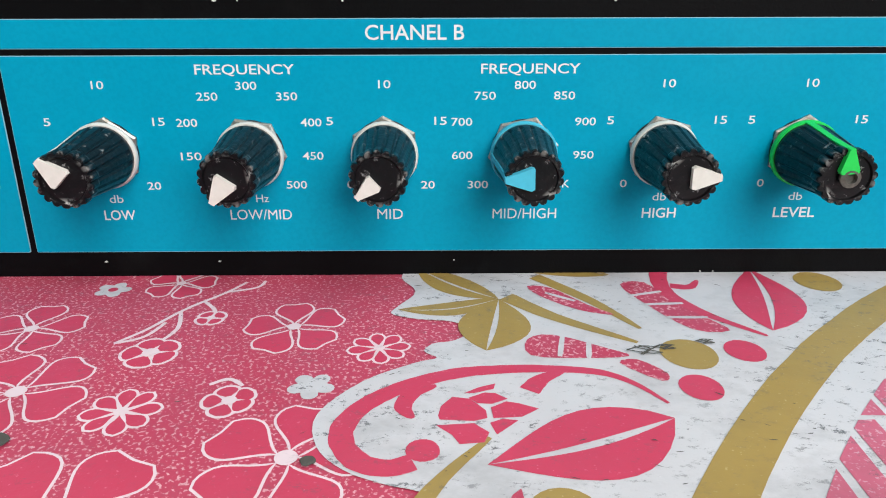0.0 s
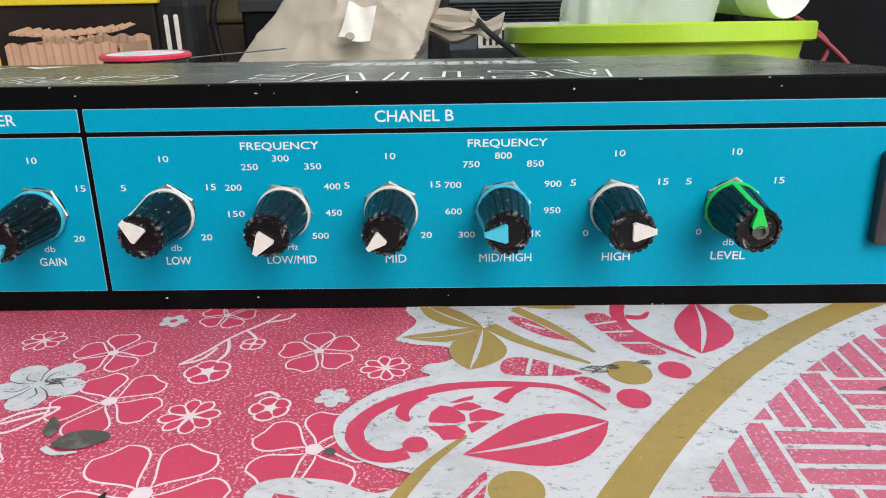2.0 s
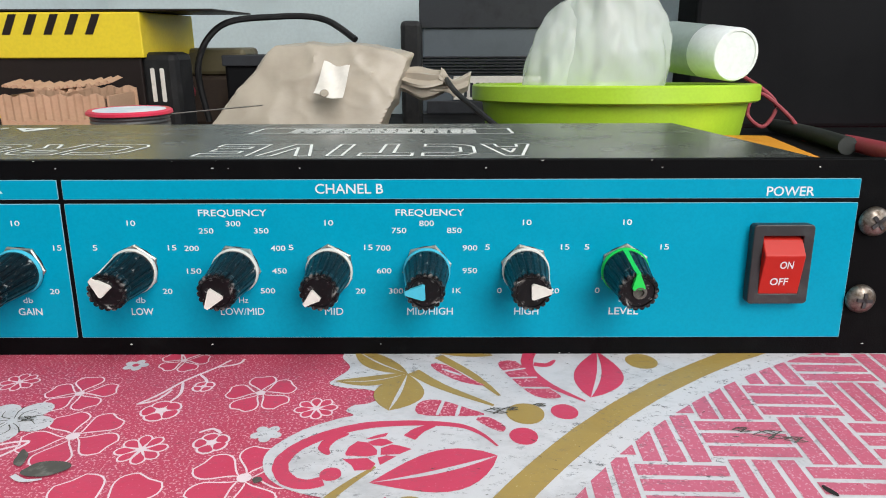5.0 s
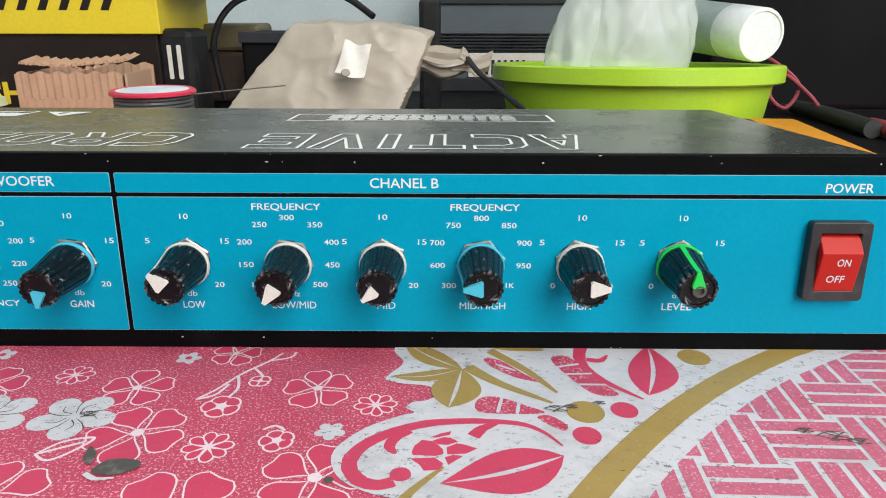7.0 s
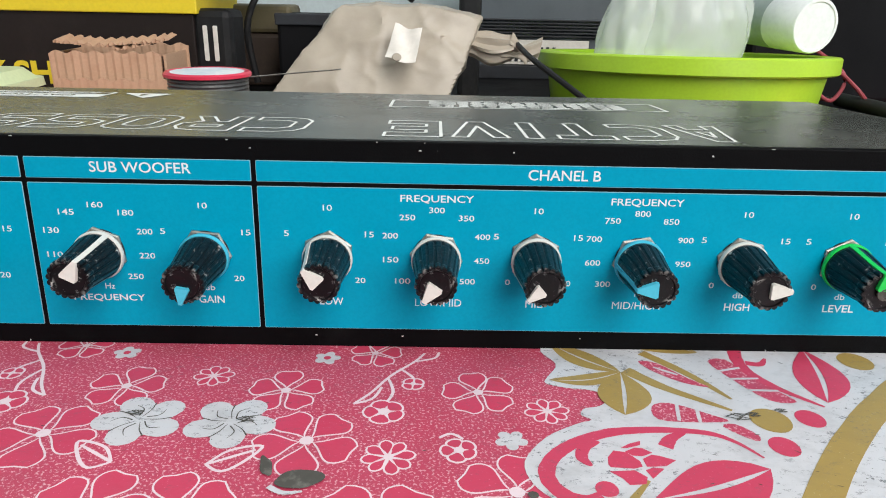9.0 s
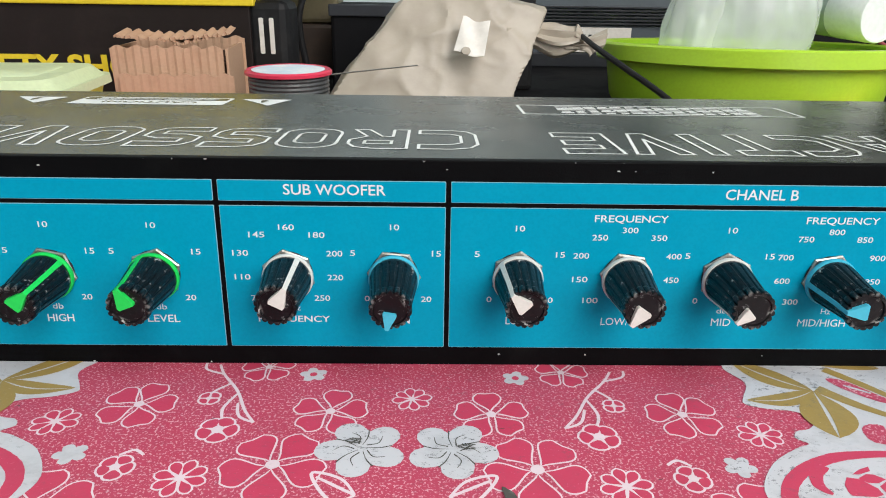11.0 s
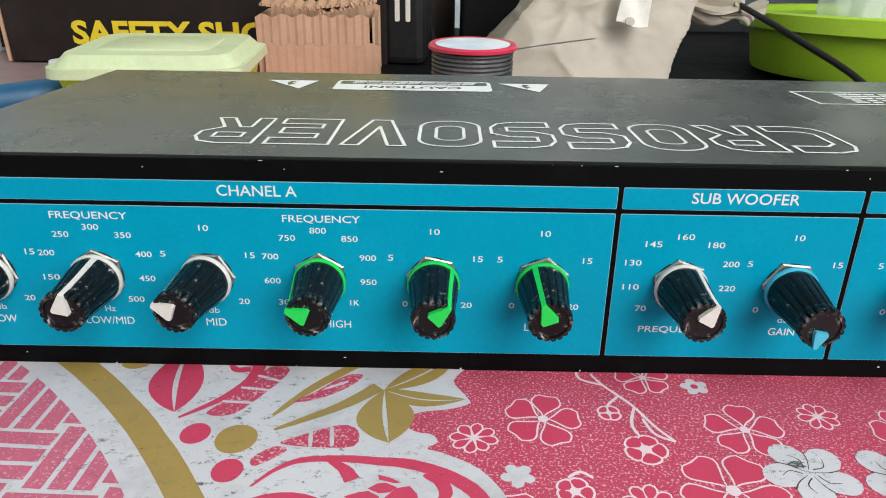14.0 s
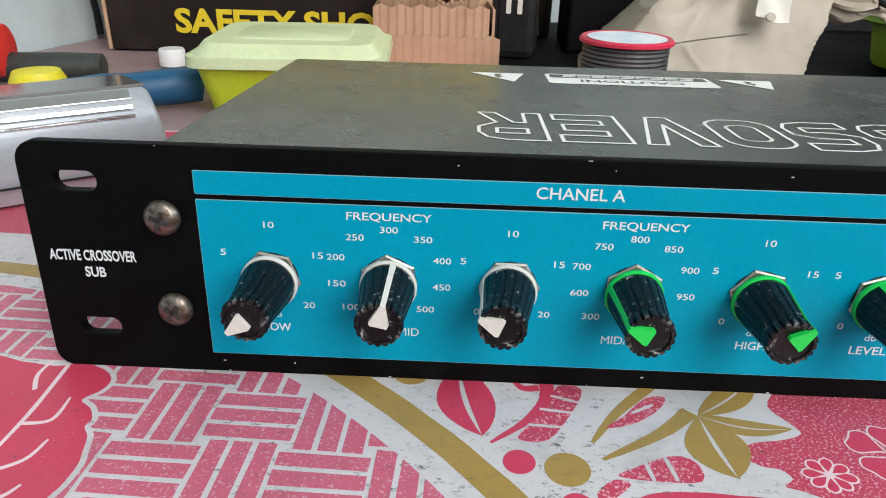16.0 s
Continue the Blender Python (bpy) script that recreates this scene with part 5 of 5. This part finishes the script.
_a, _b = Vector((0.2945, 0.436, 0.0735)), Vector((0.3170, 0.353, 0.0690))
cup = thing("plastic_cup", "white cup with grey green print lying in the tub", "cup", Matrix.Translation(_a) @ (_b - _a).to_track_quat("Z", "Y").to_matrix().to_4x4())
_l = (_b - _a).length
part("cup_wall", lathe([(0.0190, 0.0), (0.0205, 0.0006), (0.0197, _l * 0.62), (0.0194, _l * 0.62)], 40), M_CUPG, cup, "grey green printed side", True)
part("cup_end", lathe([(0.0190, _l * 0.60), (0.0198, _l * 0.62), (0.0190, _l - 0.0012), (0.0182, _l), (0.0165, _l), (0.0160, _l - 0.0008), (0.0001, _l - 0.0008)], 40), M_CUP, cup, "white closed end", True)

# amplifier with fins behind the tub
amp = thing("finned_amplifier", "blue grey metal amplifier with dark cooling fins", "amplifier", pose(0.185, 0.60, 0.0012))
part("body", box(-0.105, 0.115, 0.0, 0.12, 0.0, 0.135, 0.003), M_GREYBOX, amp)
for k in range(6):
    part("fin", box(-0.108, 0.118, -0.006, 0.002, 0.0430 + k * 0.0032, 0.0446 + k * 0.0032, 0.0004), M_FIN, amp)
part("upper_band", box(-0.107, 0.117, -0.004, 0.002, 0.089, 0.134, 0.001), M_FIN, amp)
plate = part("label_plate", box(-0.071, 0.024, -0.003, 0.001, 0.015, 0.040, 0.0006), M_PAPER, amp, "white label plate with dark bars")
for k in range(9):
    part("text_bar", box(-0.066 + k * 0.0065, -0.0628 + k * 0.0065, -0.0036, -0.0028, 0.018, 0.033), M_FIN, plate)
part("lower_front", box(-0.100, 0.110, -0.002, 0.001, 0.0, 0.014, 0.001), M_FIN, amp)
plug = tagged(link("black_connector", box(0.068, 0.086, 0.436, 0.456, 0.0012, 0.095, 0.004), M_CABLE), "black plastic connector block standing behind the bag", "connector")

low = thing("equipment_box", "low matt black equipment box behind the plastic bag", "equipment box", pose(0.03, 0.424, 0.0012))
part("body", box(-0.108, -0.030, 0.0, 0.066, 0.0, 0.066, 0.003), M_DARK, low)
part("front_lip", box(-0.109, -0.029, -0.003, 0.002, 0.058, 0.067, 0.001), M_FIN, low)

# loudspeaker cabinet
spk = thing("loudspeaker", "large black loudspeaker cabinet in shadow", "loudspeaker", pose(0.655, 0.44, 0.0012, 0, 0, 0))
part("cabinet", box(-0.33, 0.13, 0.03, 0.085, 0.0, 0.55, 0.004), M_DARK, spk)
part("cone", lathe([(0.012, 0.004), (0.040, 0.020), (0.062, 0.026), (0.070, 0.030), (0.074, 0.026), (0.074, 0.0), (0.012, 0.0)], 40, pose(-0.05, 0.03, 0.062, 90)), M_CONE, spk, "round dark woofer cone", True)
part("basket_ring", lathe([(0.070, 0.0), (0.080, 0.0), (0.080, 0.006), (0.070, 0.008)], 40, pose(-0.05, 0.03, 0.062, 90), False), M_CONE, spk, smooth=True)

# multimeter and its leads
# added layer that hides the red cloth and keeps this ground dark
sheet = tagged(link("dark_ground_cover", box(-0.140, 0.330, 0.190, 0.600, 0.0004, 0.0012, 0.0002), M_DARK), "thin black layer added over the cloth to darken the ground behind the unit", "sheet")
mat = tagged(link("dark_mat", box(0.335, 0.66, 0.10, 0.455, 0.0006, 0.0036, 0.001), M_DARK), "thin black rubber mat lying on the table", "mat")
mm = thing("multimeter", "orange cased multimeter lying on the table", "multimeter", pose(0.272, 0.228, 0.0012, 0, 0, -6))
part("holster", box(-0.042, 0.040, -0.060, 0.060, 0.0, 0.0195, 0.005, 3), M_ORANGE, mm, "orange rubber case", True)
part("face", box(-0.034, 0.006, -0.044, 0.044, 0.0190, 0.0208, 0.001), M_GRIP, mm, "dark meter face")
part("dial", lathe([(0.0001, 0.0206), (0.012, 0.0206), (0.011, 0.0250), (0.0001, 0.0250)], 24, pose(-0.014, -0.02, 0)), M_CABLE, mm)
p1 = thing("test_probe", "black test probe lying on the mat", "test probe", pose(0.385, 0.36, 0.0100))
part("grip", tube([(-0.004, 0.058, 0.0), (0.0, 0.0, 0.0), (-0.004, -0.055, 0.0)], 0.0055, 12, 0.0064), M_GRIP, p1, smooth=True)
part("tip", tube([(-0.004, 0.058, 0.0), (-0.006, 0.080, -0.001)], 0.0015, 8, 0.0006), M_NUT, p1, "bare metal tip")
p2 = thing("test_probe", "red test probe lying on the mat", "test probe", pose(0.392, 0.29, 0.0100))
part("grip", tube([(-0.002, 0.035, 0.0), (0.0, 0.0, 0.0), (0.004, -0.075, 0.0)], 0.0050, 12, 0.0064), M_CABRED, p2, smooth=True)
lead = tagged(link("red_lead", tube([(0.335, 0.42, 0.055), (0.352, 0.41, 0.048), (0.372, 0.40, 0.030), (0.362, 0.395, 0.012), (0.350, 0.40, 0.022), (0.358, 0.40, 0.038), (0.380, 0.39, 0.020), (0.385, 0.37, 0.0028)], 0.0016), M_CABRED, smooth=True), "thin dull red test lead in a loop", "cable")

# ---- things beside the unit ----
lunch = thing("lunch_box", "lime yellow food box with a milky plastic lid", "food box", pose(-0.2450, 0.2530, 0.0012, 0, 0, 4))


def tapered(w0, d0, w1, d1, z0, z1, r):
    bm = bmesh.new()
    lo = [bm.verts.new((x, y, z0)) for x, y in rounded(-w0, w0, -d0, d0, r)]
    hi = [bm.verts.new((x, y, z1)) for x, y in rounded(-w1, w1, -d1, d1, r)]
    n = len(lo)
    for k in range(n):
        bm.faces.new((lo[k], lo[(k + 1) % n], hi[(k + 1) % n], hi[k]))
    bm.faces.new(lo[::-1]), bm.faces.new(hi)
    return bm


part("body", tapered(0.040, 0.036, 0.046, 0.042, 0.0, 0.0255, 0.010), M_LUNCH, lunch, "lime yellow plastic body", True)
part("lid_rim", tapered(0.0500, 0.0460, 0.0495, 0.0455, 0.0250, 0.0300, 0.012), M_LID, lunch, "milky lid rim", True)
part("lid_top", tapered(0.0470, 0.0430, 0.0420, 0.0380, 0.0300, 0.0360, 0.012), M_LID, lunch, "milky raised lid", True)
part("lid_panel", tapered(0.0300, 0.0240, 0.0290, 0.0230, 0.0360, 0.0366, 0.009), M_LID, lunch, smooth=True)
part("text_bar", box(0.004, 0.012, -0.0425, -0.0395, 0.017, 0.0195), M_GRIP, lunch, "small dark printed mark")

capn = tagged(link("bottle_cap", lathe([(0.0001, 0.0012), (0.0085, 0.0012), (0.0085, 0.0105), (0.0078, 0.0120), (0.0001, 0.0120)], 28, pose(-0.349, 0.335, 0)), M_CUP, smooth=True), "small white plastic bottle cap on the table", "bottle cap")

silver = thing("silver_device", "silver plastic appliance with a chrome strip and dark glossy cover", "appliance", pose(-0.2640, 0.1220, 0.0012, 0, 0, 36) @ Matrix.Diagonal((1, 1, 0.80, 1)))
bm = bmesh.new()
prof = ((0.0, 0.0), (-0.003, 0.012), (-0.002, 0.030), (0.001, 0.0405), (0.005, 0.0440), (0.050, 0.0380), (0.055, 0.034), (0.057, 0.0))
lft = [bm.verts.new((-0.17, y, z)) for y, z in prof]
rgt = [bm.verts.new((0.0 - 0.006 * (z / 0.0452) ** 2, y, z)) for y, z in prof]
n = len(prof)
for k in range(n):
    bm.faces.new((lft[k], lft[(k + 1) % n], rgt[(k + 1) % n], rgt[k]))
bm.faces.new(lft), bm.faces.new(rgt[::-1])
bmesh.ops.bevel(bm, geom=[e for e in bm.edges if e.verts[0].co.x > -0.1 and e.verts[1].co.x > -0.1], offset=0.0025, segments=3, profile=0.5, affect="EDGES")
part("shell", bm, M_SILVER, silver, smooth=True)
cov = part("cover", box(-0.169, -0.006, 0.0, 0.043, -0.0004, 0.0012, 0.0005), M_GLOSS, silver, "dark glossy top cover")
cov.matrix_basis = pose(0, 0.0062, 0.0440, -7.6)
for y, z, a, h in ((0.0008, 0.0402, 50, 0.0050), (-0.0010, 0.0362, 66, 0.0022), (-0.0020, 0.0330, 80, 0.0012)):
    st = part("chrome_strip", box(-0.168, -0.012, 0.0, h, -0.0004, 0.0006, 0.0003), M_CHROME, silver, "chrome strip")
    st.matrix_basis = pose(0, y, z, a)
part("seam", box(-0.168, -0.004, -0.0038, -0.0030, 0.0085, 0.0093), M_CABLE, silver)

hang = tagged(link("black_cable", tube([(-0.444, 0.430, 0.0042), (-0.445, 0.430, 0.03), (-0.453, 0.4280, 0.07), (-0.455, 0.425, 0.13), (-0.440, 0.43, 0.30)], 0.0026), M_CABLE, smooth=True), "thin black cable hanging down to the table by the wall", "cable")
blue = thing("blue_handle", "blue plastic tool handle lying behind the silver appliance", "tool handle", pose(-0.3245, 0.2215, 0.0109, 0, 0, 35))
part("grip", lathe([(0.006, -0.055), (0.0115, -0.050), (0.0130, -0.020), (0.0118, 0.0), (0.0130, 0.030), (0.0125, 0.052), (0.004, 0.056)], 28, pose(0, 0, 0, 0, 90, 0) @ Matrix.Diagonal((0.73, 0.73, 0.64, 1))), M_BLUEP, blue, smooth=True)

torch = thing("black_torch", "dark cylindrical torch with a red head", "torch", pose(-0.392, 0.277, 0.0097, 0, 0, 10))
part("barrel", lathe([(0.006, -0.042), (0.0078, -0.040), (0.0085, -0.036), (0.0085, 0.020), (0.0078, 0.040), (0.0060, 0.041)], 28, pose(-0.0165, 0, 0.0, 0, 90, 0)), M_GRIP, torch, "dark barrel", True)
part("head", lathe([(0.010, -0.020), (0.0165, -0.018), (0.0178, 0.0), (0.0150, 0.018), (0.0100, 0.020)], 28, pose(-0.046, 0, 0.0093, 0, 90, 0)), M_REDP, torch, "red plastic head", True)
yl = tagged(link("yellow_cap", lathe([(0.0001, 0.0), (0.014, 0.0), (0.0145, 0.008), (0.012, 0.013), (0.0001, 0.0145)], 28, pose(-0.388, 0.2455, 0.0012)), M_YELP, smooth=True), "rounded yellow plastic cap beside the silver appliance", "cap")
